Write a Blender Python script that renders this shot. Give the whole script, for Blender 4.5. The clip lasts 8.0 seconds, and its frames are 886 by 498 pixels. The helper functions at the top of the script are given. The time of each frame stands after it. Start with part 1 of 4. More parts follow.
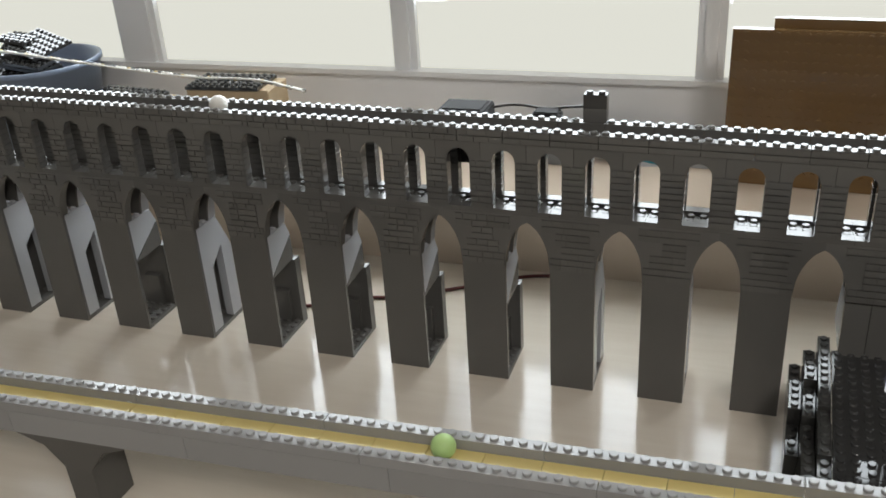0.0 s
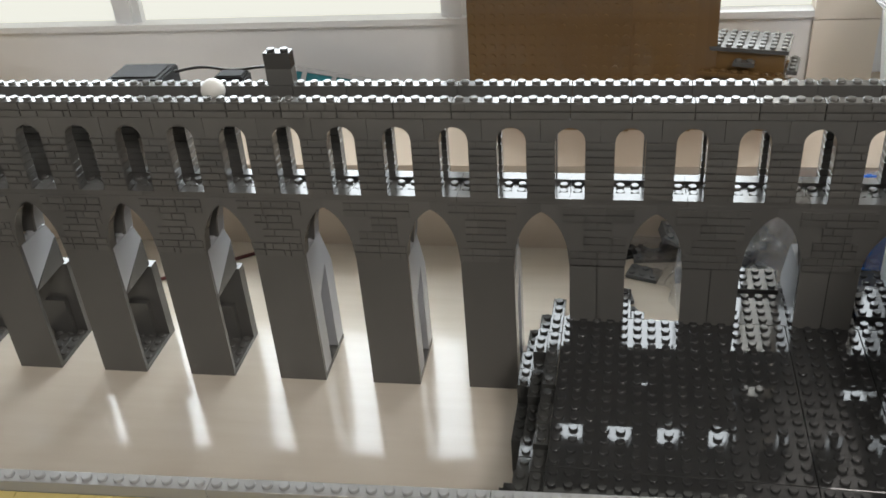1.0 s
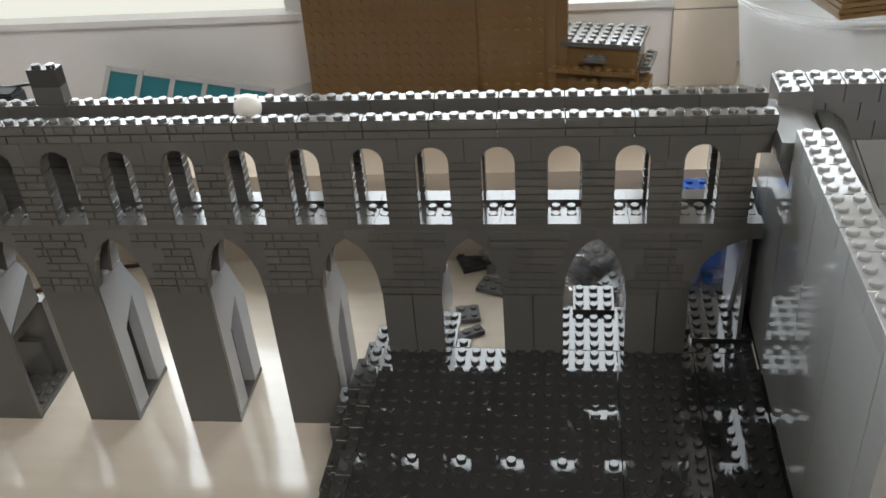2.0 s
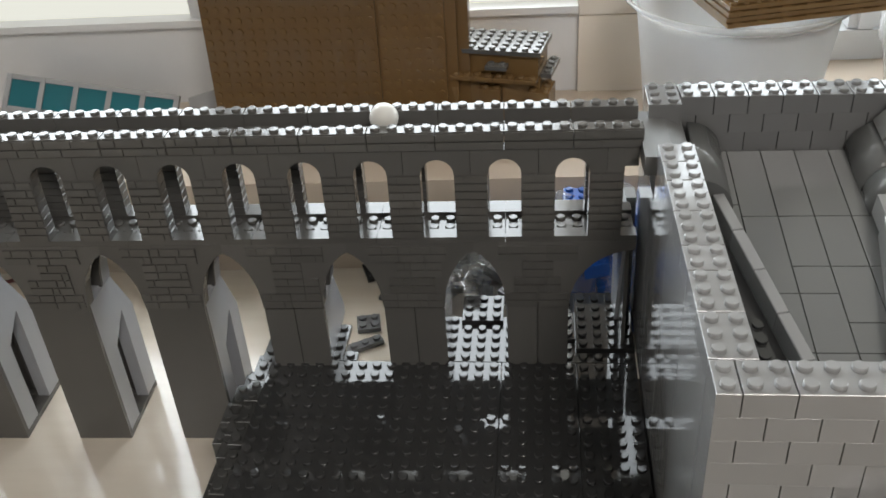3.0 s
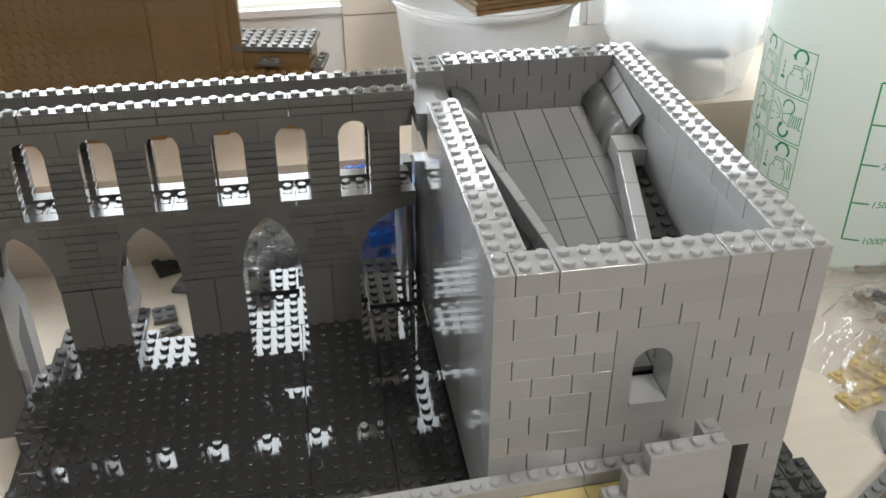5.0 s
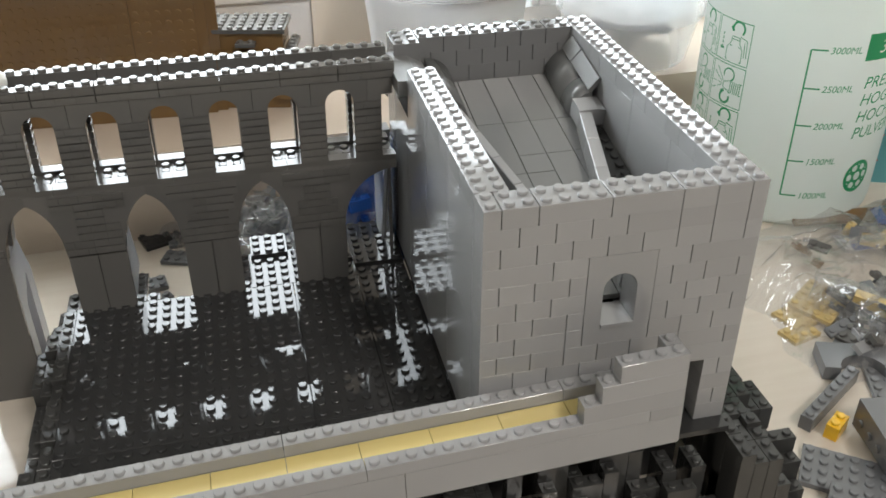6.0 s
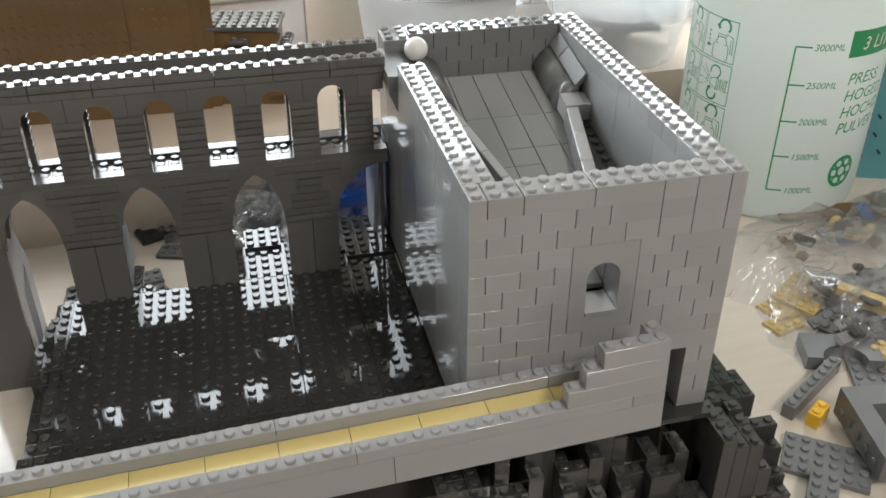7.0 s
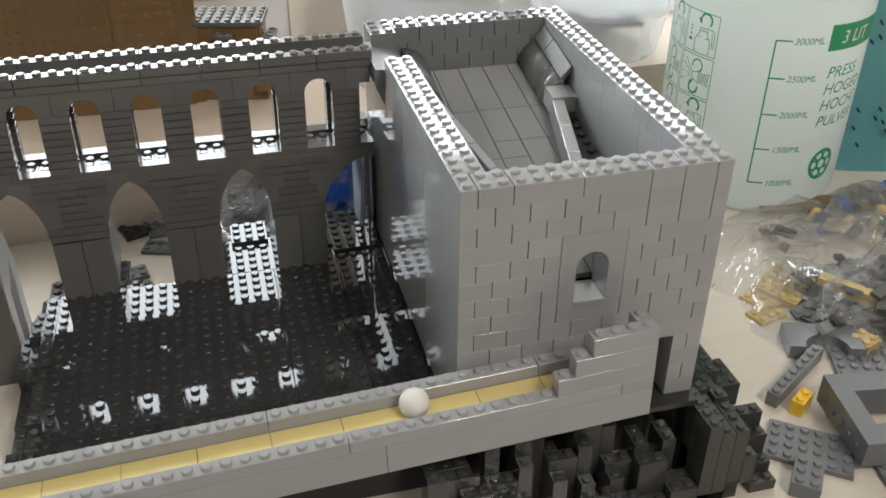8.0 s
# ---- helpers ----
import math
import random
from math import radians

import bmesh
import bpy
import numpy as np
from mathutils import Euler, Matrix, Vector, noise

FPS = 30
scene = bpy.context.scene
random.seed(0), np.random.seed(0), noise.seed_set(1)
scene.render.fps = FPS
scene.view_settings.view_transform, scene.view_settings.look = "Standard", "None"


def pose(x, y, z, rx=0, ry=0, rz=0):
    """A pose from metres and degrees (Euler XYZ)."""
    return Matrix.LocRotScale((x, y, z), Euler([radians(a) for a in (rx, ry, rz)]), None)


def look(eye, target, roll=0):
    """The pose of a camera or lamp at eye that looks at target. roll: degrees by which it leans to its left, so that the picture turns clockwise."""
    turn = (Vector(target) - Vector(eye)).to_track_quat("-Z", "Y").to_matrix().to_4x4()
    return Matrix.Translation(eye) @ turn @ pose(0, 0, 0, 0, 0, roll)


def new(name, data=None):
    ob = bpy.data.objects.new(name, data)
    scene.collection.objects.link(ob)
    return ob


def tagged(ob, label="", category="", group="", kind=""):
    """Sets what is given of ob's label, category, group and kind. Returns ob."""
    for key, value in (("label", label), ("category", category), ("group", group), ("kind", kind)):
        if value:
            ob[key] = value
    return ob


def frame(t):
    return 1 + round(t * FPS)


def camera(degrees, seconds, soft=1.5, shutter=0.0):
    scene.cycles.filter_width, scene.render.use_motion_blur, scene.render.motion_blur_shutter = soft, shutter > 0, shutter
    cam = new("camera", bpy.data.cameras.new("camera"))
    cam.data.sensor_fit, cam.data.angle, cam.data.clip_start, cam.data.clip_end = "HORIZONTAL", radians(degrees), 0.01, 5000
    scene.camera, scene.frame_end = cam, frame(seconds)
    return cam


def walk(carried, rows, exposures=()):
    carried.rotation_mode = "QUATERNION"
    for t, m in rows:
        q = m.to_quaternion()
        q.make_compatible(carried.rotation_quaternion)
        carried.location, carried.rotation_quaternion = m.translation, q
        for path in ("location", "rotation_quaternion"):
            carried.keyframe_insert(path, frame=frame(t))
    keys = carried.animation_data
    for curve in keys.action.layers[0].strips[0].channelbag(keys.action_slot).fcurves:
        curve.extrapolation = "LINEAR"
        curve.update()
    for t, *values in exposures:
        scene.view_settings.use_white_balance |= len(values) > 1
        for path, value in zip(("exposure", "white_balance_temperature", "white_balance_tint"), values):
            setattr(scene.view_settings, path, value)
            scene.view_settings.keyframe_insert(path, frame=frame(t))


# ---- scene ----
cam = camera(51.2, 8.0, soft=1.7)
PATH = [
    (0, (-0.224, -0.563, 0.402), (-0.841, 1.121, -0.484), -3.7),
    (0.5, (-0.185, -0.51, 0.391), (-0.641, 1.193, -0.553), -4.2),
    (1, (-0.141, -0.458, 0.388), (-0.481, 1.218, -0.649), -4.8),
    (1.5, (-0.101, -0.416, 0.381), (-0.377, 1.248, -0.694), -5.0),
    (3, (-0.025, -0.383, 0.386), (-0.189, 1.277, -0.718), -4.1),
    (3.5, (-0.01, -0.381, 0.385), (-0.112, 1.288, -0.713), -3.7),
    (4, (0.003, -0.381, 0.382), (-0.029, 1.294, -0.711), -3.2),
    (4.5, (-0.007, -0.401, 0.378), (0.134, 1.291, -0.679), -1.0),
    (5, (-0.036, -0.437, 0.374), (0.283, 1.233, -0.68), -0.1),
    (6.5, (-0.066, -0.493, 0.383), (0.363, 1.143, -0.685), 0.0),
    (7, (-0.064, -0.496, 0.383), (0.369, 1.14, -0.683), 0.1),
    (7.5, (-0.065, -0.498, 0.382), (0.39, 1.134, -0.681), 0.3),
    (8, (-0.07, -0.499, 0.381), (0.406, 1.124, -0.686), 0.5),
]
walk(cam, [(t, look(eye, target, roll)) for t, eye, target, roll in PATH],
     exposures=[(0, -0.54), (0.5, -0.44), (1.0, -0.30), (1.5, -0.30), (3.0, -0.40), (4.0, -0.46), (4.5, -0.38), (5.0, 0.02), (6.5, -0.08), (8.0, -0.12)])

S, B, P = 0.008, 0.0096, 0.0032   # stud pitch, brick and plate heights
TOP, SILL, SPRING, BASE = 0.1952, 0.1376, 0.0945, 0.0556
TOWER = pose(0.032, -0.176, 0.0, 0, 0, -1.5)


# ---- world, window light, lamps ----
def make_world():
    w = bpy.data.worlds.new("world")
    scene.world = w
    w.use_nodes = True
    nt = w.node_tree
    sky = nt.nodes.new("ShaderNodeTexSky")
    sky.sky_type, sky.sun_disc = "NISHITA", False
    sky.sun_elevation, sky.sun_rotation = radians(40), radians(0)
    bg = nt.nodes["Background"]
    bg.inputs[1].default_value = 0.1
    nt.links.new(sky.outputs[0], bg.inputs[0])


def area(name, m, sx, sy, watts, colour):
    d = bpy.data.lights.new(name, "AREA")
    d.shape, d.size, d.size_y, d.energy, d.color = "RECTANGLE", sx, sy, watts, colour
    ob = new(name, d)
    ob.matrix_world = m
    return ob


make_world()
area("window_light", look((-0.63, 0.47, 0.431), (-0.63, -0.5, 0.363)), 1.30, 0.400, 16.8, (0.86, 0.94, 1.0))
area("window_light", look((0.66, 0.47, 0.370), (0.60, -0.5, 0.27)), 1.05, 0.30, 8.5, (0.85, 0.935, 1.0))
area("ceiling_light", look((0.5, -1.3, 1.55), (0.1, -0.2, 0.0)), 0.45, 0.45, 18.0, (1.0, 0.945, 0.89))
area("ceiling_light", look((-0.9, -1.5, 1.55), (-0.4, -0.2, 0.0)), 0.45, 0.45, 4.8, (1.0, 0.945, 0.89))


# ---- materials ----
def nodes_of(name):
    m = bpy.data.materials.new(name)
    m.use_nodes = True
    return m, m.node_tree, m.node_tree.nodes["Principled BSDF"]


def plastic(name, rgb, rough=0.28, vary=0.12, scratch=0.06, relief=0.03):
    """Moulded plastic: slight tone change from piece to piece, dust and fine scuffs."""
    m, nt, b = nodes_of(name)
    n, l = nt.nodes.new, nt.links.new
    tc = n("ShaderNodeTexCoord")
    big, fine = n("ShaderNodeTexNoise"), n("ShaderNodeTexNoise")
    big.inputs["Scale"].default_value, big.inputs["Detail"].default_value = 35.0, 3.0
    fine.inputs["Scale"].default_value, fine.inputs["Detail"].default_value = 900.0, 4.0
    l(tc.outputs["Object"], big.inputs["Vector"])
    l(tc.outputs["Object"], fine.inputs["Vector"])
    info = n("ShaderNodeObjectInfo")
    add = n("ShaderNodeMath")
    add.operation = "MULTIPLY_ADD"
    l(big.outputs[0], add.inputs[0])
    add.inputs[1].default_value = 0.6
    l(info.outputs["Random"], add.inputs[2])
    ramp = n("ShaderNodeMapRange")
    ramp.inputs[1].default_value, ramp.inputs[2].default_value = 0.2, 1.4
    ramp.inputs[3].default_value, ramp.inputs[4].default_value = 1.0 - vary, 1.0 + vary
    l(add.outputs[0], ramp.inputs[0])
    mix = n("ShaderNodeVectorMath")
    mix.operation = "SCALE"
    mix.inputs[0].default_value = rgb
    l(ramp.outputs[0], mix.inputs["Scale"])
    l(mix.outputs[0], b.inputs["Base Color"])
    rr = n("ShaderNodeMapRange")
    rr.inputs[3].default_value, rr.inputs[4].default_value = rough - scratch, rough + scratch * 2
    l(big.outputs[0], rr.inputs[0])
    l(rr.outputs[0], b.inputs["Roughness"])
    bump = n("ShaderNodeBump")
    bump.inputs["Strength"].default_value, bump.inputs["Distance"].default_value = relief, 0.0003
    l(fine.outputs[0], bump.inputs["Height"])
    l(bump.outputs[0], b.inputs["Normal"])
    b.inputs["IOR"].default_value = 1.5
    return m


def painted(name, rgb, rough=0.4, dirt=0.12, scale=6.0):
    m, nt, b = nodes_of(name)
    n, l = nt.nodes.new, nt.links.new
    tc, a, c = n("ShaderNodeTexCoord"), n("ShaderNodeTexNoise"), n("ShaderNodeTexNoise")
    a.inputs["Scale"].default_value, a.inputs["Detail"].default_value = scale, 5.0
    c.inputs["Scale"].default_value, c.inputs["Detail"].default_value = scale * 40, 3.0
    l(tc.outputs["Object"], a.inputs["Vector"])
    l(tc.outputs["Object"], c.inputs["Vector"])
    ramp = n("ShaderNodeValToRGB")
    ramp.color_ramp.elements[0].position, ramp.color_ramp.elements[1].position = 0.25, 0.65
    ramp.color_ramp.elements[0].color = (*[v * (1 - dirt) for v in rgb], 1)
    ramp.color_ramp.elements[1].color = (*rgb, 1)
    l(a.outputs[0], ramp.inputs[0])
    l(ramp.outputs[0], b.inputs["Base Color"])
    b.inputs["Roughness"].default_value = rough
    bump = n("ShaderNodeBump")
    bump.inputs["Strength"].default_value, bump.inputs["Distance"].default_value = 0.12, 0.001
    l(c.outputs[0], bump.inputs["Height"])
    l(bump.outputs[0], b.inputs["Normal"])
    return m


def table_top(name):
    """Pale maple laminate with faint grain and a satin varnish."""
    m, nt, b = nodes_of(name)
    n, l = nt.nodes.new, nt.links.new
    tc, mp = n("ShaderNodeTexCoord"), n("ShaderNodeMapping")
    mp.inputs["Scale"].default_value = (1.0, 9.0, 1.0)
    l(tc.outputs["Object"], mp.inputs["Vector"])
    g, s = n("ShaderNodeTexNoise"), n("ShaderNodeTexNoise")
    g.inputs["Scale"].default_value, g.inputs["Detail"].default_value = 14.0, 8.0
    s.inputs["Scale"].default_value, s.inputs["Detail"].default_value = 3.0, 3.0
    l(mp.outputs[0], g.inputs["Vector"])
    l(tc.outputs["Object"], s.inputs["Vector"])
    ramp = n("ShaderNodeValToRGB")
    ramp.color_ramp.elements[0].position, ramp.color_ramp.elements[1].position = 0.3, 0.7
    ramp.color_ramp.elements[0].color = (0.650, 0.575, 0.480, 1)
    ramp.color_ramp.elements[1].color = (0.685, 0.615, 0.520, 1)
    l(g.outputs[0], ramp.inputs[0])
    l(ramp.outputs[0], b.inputs["Base Color"])
    rr = n("ShaderNodeMapRange")
    rr.inputs[3].default_value, rr.inputs[4].default_value = 0.07, 0.15
    l(s.outputs[0], rr.inputs[0])
    l(rr.outputs[0], b.inputs["Roughness"])
    return m


def glow(name, rgb, strength):
    m, nt, b = nodes_of(name)
    b.inputs["Base Color"].default_value = (0.02, 0.02, 0.02, 1)
    b.inputs["Roughness"].default_value = 1.0
    b.inputs["Specular IOR Level"].default_value = 0.0
    b.inputs["Emission Color"].default_value = (*rgb, 1)
    b.inputs["Emission Strength"].default_value = strength
    return m


def clear(name, rgb, rough=0.05, through_share=0.85, gloss=0.5):
    """Thin clear film or tub wall: see-through, a little backlit haze, and gloss towards its edges."""
    m, nt, b = nodes_of(name)
    n, l = nt.nodes.new, nt.links.new
    b.inputs["Base Color"].default_value = (*rgb, 1)
    b.inputs["Roughness"].default_value = 0.4
    tr, lit, gl, lw, amount = n("ShaderNodeBsdfTransparent"), n("ShaderNodeBsdfTranslucent"), n("ShaderNodeBsdfGlossy"), n("ShaderNodeLayerWeight"), n("ShaderNodeMath")
    haze, mix, top = n("ShaderNodeMixShader"), n("ShaderNodeMixShader"), n("ShaderNodeMixShader")
    lit.inputs[0].default_value = (*rgb, 1)
    haze.inputs[0].default_value = 0.6
    l(b.outputs[0], haze.inputs[1])
    l(lit.outputs[0], haze.inputs[2])
    mix.inputs[0].default_value = through_share
    l(haze.outputs[0], mix.inputs[1])
    l(tr.outputs[0], mix.inputs[2])
    gl.inputs["Roughness"].default_value = rough
    lw.inputs["Blend"].default_value = 0.25
    amount.operation = "MULTIPLY_ADD"
    l(lw.outputs["Facing"], amount.inputs[0])
    amount.inputs[1].default_value, amount.inputs[2].default_value = gloss, 0.03
    l(amount.outputs[0], top.inputs[0])
    l(mix.outputs[0], top.inputs[1])
    l(gl.outputs[0], top.inputs[2])
    l(top.outputs[0], nt.nodes["Material Output"].inputs[0])
    return m


DARK = plastic("dark_grey_plastic", (0.117, 0.113, 0.107), 0.14, 0.10, 0.03)
LIGHT = plastic("light_grey_plastic", (0.330, 0.330, 0.331), 0.065, 0.07, 0.02)
BLACK = plastic("black_plastic", (0.037, 0.037, 0.037), 0.035, 0.10, 0.010, 0.008)
ROCK = plastic("black_brick_plastic", (0.052, 0.052, 0.050), 0.10, 0.12, 0.03)
# tower grey darkened: the shade of back wall and rear corner is in it
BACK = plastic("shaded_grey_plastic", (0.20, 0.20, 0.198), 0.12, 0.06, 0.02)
# light grey panels made paler and bluer for the window light on them
CHEEK = plastic("window_lit_grey_plastic", (0.43, 0.44, 0.46), 0.12, 0.05, 0.02)
TILE = plastic("satin_grey_plastic", (0.17, 0.17, 0.168), 0.42, 0.06, 0.03)
CASE = plastic("matt_black_plastic", (0.012, 0.012, 0.013), 0.8, 0.08, 0.04)
RAMP = plastic("grey_plastic", (0.165, 0.168, 0.165), 0.10, 0.06, 0.02)
TAN = plastic("yellow_tan_plastic", (0.74, 0.60, 0.24), 0.2, 0.05)
BROWN = plastic("brown_plastic", (0.185, 0.108, 0.042), 0.13, 0.12, 0.03)
WHITE = plastic("white_plastic", (0.82, 0.80, 0.75), 0.35, 0.03)
GREEN_BALL = plastic("pale_green_plastic", (0.50, 0.72, 0.28), 0.35, 0.03)
BLUE = plastic("blue_plastic", (0.013, 0.09, 0.40), 0.15)
TEAL = plastic("teal_plastic", (0.012, 0.14, 0.17), 0.10)
YELLOW = plastic("yellow_plastic", (0.85, 0.50, 0.02), 0.25)
TABLE = table_top("maple_laminate")
PAINT = painted("white_paint", (0.82, 0.83, 0.84), 0.35)
WALL = painted("cream_wall_paint", (0.86, 0.79, 0.69), 0.6)
BOARD = painted("beige_gloss_paint", (0.60, 0.50, 0.40), 0.16, 0.06)
ROOM = painted("room_paint", (0.74, 0.73, 0.71), 0.8)
FLOOR = painted("floor_vinyl", (0.35, 0.30, 0.25), 0.5)
OUTSIDE = glow("bright_sky_backdrop", (0.97, 0.97, 0.87), 1.10)


# ---- mesh helpers ----
def box(bm, x0, y0, z0, x1, y1, z1):
    vs = [bm.verts.new((x, y, z)) for z in (z0, z1) for y in (y0, y1) for x in (x0, x1)]
    for f in ((0, 2, 3, 1), (4, 5, 7, 6), (0, 1, 5, 4), (2, 6, 7, 3), (0, 4, 6, 2), (1, 3, 7, 5)):
        bm.faces.new([vs[i] for i in f])
    return vs


def disc(bm, x, y, z, r, h, n=14, r2=None, axis="z"):
    """An upright round peg without a bottom."""
    r2 = r if r2 is None else r2
    lo, hi = [], []
    for i in range(n):
        a = 2 * math.pi * i / n
        lo.append(bm.verts.new((x + r * math.cos(a), y + r * math.sin(a), z)))
        hi.append(bm.verts.new((x + r2 * math.cos(a), y + r2 * math.sin(a), z + h)))
    for i in range(n):
        f = bm.faces.new((lo[i], lo[(i + 1) % n], hi[(i + 1) % n], hi[i]))
        f.smooth = True
    bm.faces.new(hi)


def studs(bm, x0, y0, z, nx, ny, skip=()):
    for i in range(nx):
        for j in range(ny):
            if (i, j) not in skip:
                disc(bm, x0 + (i + 0.5) * S, y0 + (j + 0.5) * S, z, 0.0024, 0.0014)
                disc(bm, x0 + (i + 0.5) * S, y0 + (j + 0.5) * S, z + 0.0014, 0.0024, 0.00035, r2=0.0021)


def brick(bm, x0, y0, z0, nx, ny, h, top=True, g=0.00016):
    """A brick or plate with chamfered edges, a hair's gap to its neighbours, and its studs."""
    c, d = 0.00020, 0.00003
    x1, y1, z1 = x0 + nx * S - g, y0 + ny * S - g, z0 + h - 0.00002
    x0, y0 = x0 + g, y0 + g
    rings = []
    for z, i in ((z0, d), (z0 + d, 0), (z1 - c if top else z1 - d, 0), (z1, c if top else d)):
        rings.append([bm.verts.new(p) for p in ((x0 + i, y0 + i, z), (x1 - i, y0 + i, z), (x1 - i, y1 - i, z), (x0 + i, y1 - i, z))])
    for a, b_ in zip(rings, rings[1:]):
        for k in range(4):
            bm.faces.new((a[k], a[(k + 1) % 4], b_[(k + 1) % 4], b_[k]))
    bm.faces.new(rings[-1])
    bm.faces.new(rings[0][::-1])
    if top:
        studs(bm, x0 - g, y0 - g, z1, nx, ny)


def rounded(bm, x0, y0, z0, x1, y1, z1, r=0.002, seg=2):
    vs = box(bm, x0, y0, z0, x1, y1, z1)
    es = list({e for v in vs for e in v.link_edges})
    bmesh.ops.bevel(bm, geom=es, offset=r, segments=seg, affect="EDGES")


def prism(bm, pts, y0, y1):
    """A closed outline in x and z, extruded along y."""
    a = [bm.verts.new((x, y0, z)) for x, z in pts]
    b_ = [bm.verts.new((x, y1, z)) for x, z in pts]
    bm.faces.new(a)
    bm.faces.new(b_[::-1])
    for i in range(len(pts)):
        j = (i + 1) % len(pts)
        bm.faces.new((a[i], b_[i], b_[j], a[j]))


def strip(bm, low, high, y0, y1):
    """A solid between two lines of the same x stations (x, z), extruded along y: arches."""
    fl, fh, bl, bh = ([bm.verts.new((x, y, z)) for x, z in line] for line, y in ((low, y0), (high, y0), (low, y1), (high, y1)))
    n = len(low)
    for i in range(n - 1):
        bm.faces.new((fl[i], fl[i + 1], fh[i + 1], fh[i]))
        bm.faces.new((bl[i + 1], bl[i], bh[i], bh[i + 1]))
        bm.faces.new((fl[i + 1], fl[i], bl[i], bl[i + 1]))
        bm.faces.new((fh[i], fh[i + 1], bh[i + 1], bh[i]))
    bm.faces.new((fl[0], fh[0], bh[0], bl[0]))
    bm.faces.new((fl[-1], bl[-1], bh[-1], fh[-1]))


def finish(bm, name, material):
    bmesh.ops.recalc_face_normals(bm, faces=bm.faces)
    me = bpy.data.meshes.new(name)
    bm.to_mesh(me)
    bm.free()
    for m in (material if isinstance(material, (list, tuple)) else [material]):
        me.materials.append(m)
    return me


def part(name, bm, material, parent=None, label="", m=None):
    me = bm if isinstance(bm, bpy.types.Mesh) else finish(bm, name, material)
    ob = new(name, me)
    if parent:
        ob.parent = parent
    if m is not None:
        ob.matrix_basis = m
    if label:
        ob["label"] = label
    return ob


def thing(name, m, label, category, group="", kind=""):
    ob = new(name)
    ob.empty_display_size = 0.01
    ob.matrix_basis = m
    return tagged(ob, label, category, group, kind)


def at(x, y, z, rx=0, ry=0, rz=0):
    return pose(x, y, z, rx, ry, rz)


# ---- room ----
def build_room():
    def slab(name, c, material, *b):
        bm = bmesh.new()
        for v in b:
            box(bm, *v)
        return tagged(part(name, bm, material), c, name.split("_")[0], kind="structure")

    slab("floor", "worn vinyl floor of the room", FLOOR, (-3, -3, -0.80, 3, 0.6, -0.75))
    slab("ceiling", "plain white ceiling of the room", ROOM, (-3, -3, 1.65, 3, 0.6, 1.70))
    slab("wall_south", "plain painted wall of the room", ROOM, (-3, -3.05, -0.75, 3, -3, 1.65))
    slab("wall_west", "plain painted wall of the room", ROOM, (-3.05, -3, -0.75, -3, 0.6, 1.65))
    slab("wall_east", "plain painted wall of the room", ROOM, (3, -3, -0.75, 3.05, 0.6, 1.65))
    z0, z1 = 0.1385, 1.25
    slab("wall_north", "white panelled wall under the windows", PAINT,
         (-3, 0.318, -0.75, 0.075, 0.48, z0), (-3, 0.318, z1, 3, 0.48, 1.65), (-3, 0.318, z0, -1.30, 0.48, z1))
    slab("wall_window_pier", "cream wall beside the window", WALL, (0.024, 0.314, z0 - 0.002, 0.075, 0.479, z1), (0.024, 0.314, 0.0, 0.075, 0.317, z0 - 0.003))
    slab("wall_north_east", "white painted wall beside the window", PAINT, (0.076, 0.362, -0.75, 3, 0.48, 0.098), (0.076, 0.362, 0.0981, 0.118, 0.479, z1), (1.25, 0.362, 0.0981, 3, 0.479, z1))
    for k, (a, b) in enumerate(((-0.925, -0.872), (-0.588, -0.562), (-0.283, -0.257), (0.246, 0.272), (0.62, 0.646))):
        w = tagged(part("window_mullion", bmesh.new(), PAINT), "white painted window mullion", "window frame", kind="structure")
        bm = bmesh.new()
        y = 0.320 if k < 3 else 0.365
        zb = z0 if k < 3 else 0.100
        box(bm, a, y, zb - 0.001, b, 0.42, z1)
        box(bm, a + 0.007, y - 0.004, zb - 0.001, b - 0.007, y, z1)
        w.data = finish(bm, "window_mullion", PAINT)
    sill = bmesh.new()
    box(sill, -1.30, 0.312, z0 + 0.0005, 0.0235, 0.40, z0 + 0.006)
    tagged(part("window_sill", sill, PAINT), "narrow white window sill", "window sill", kind="structure")
    bm = bmesh.new()
    box(bm, -1.6, 0.60, -0.2, 1.6, 0.61, 1.6)
    tagged(part("backdrop", bm, OUTSIDE), "overexposed pale daylight outside the windows", "backdrop", kind="structure")
    bm = bmesh.new()
    box(bm, -1.30, 0.3280, z0 + 0.0062, -0.1201, 0.3300, 0.213)
    box(bm, -0.12, 0.3280, z0 + 0.0062, 0.0235, 0.3300, 0.163)
    tagged(part("backdrop_low", bm, OUTSIDE), "pale hazy daylight behind the lower panes", "backdrop", kind="structure")
    # window board: a low boxed ledge along the wall, behind the table
    bm = bmesh.new()
    front = ((-1.7, 0.172), (0.10, 0.174), (0.27, 0.222), (1.3, 0.232))
    rear = ((-1.7, 0.3175), (0.0755, 0.3175), (0.0757, 0.3615), (1.3, 0.3615))
    lo, hi = ([bm.verts.new((x, y, z)) for x, y in front + rear[::-1]] for z in (0.0002, 0.073))
    bm.faces.new(lo[::-1])
    bm.faces.new(hi)
    for k in range(8):
        bm.faces.new((lo[k], lo[(k + 1) % 8], hi[(k + 1) % 8], hi[k]))
    tagged(part("window_board", bm, BOARD), "glossy beige boxed ledge under the window", "ledge", kind="structure")
    t = thing("table", at(0, 0, 0), "long pale maple laminate table under the window", "table")
    bm = bmesh.new()
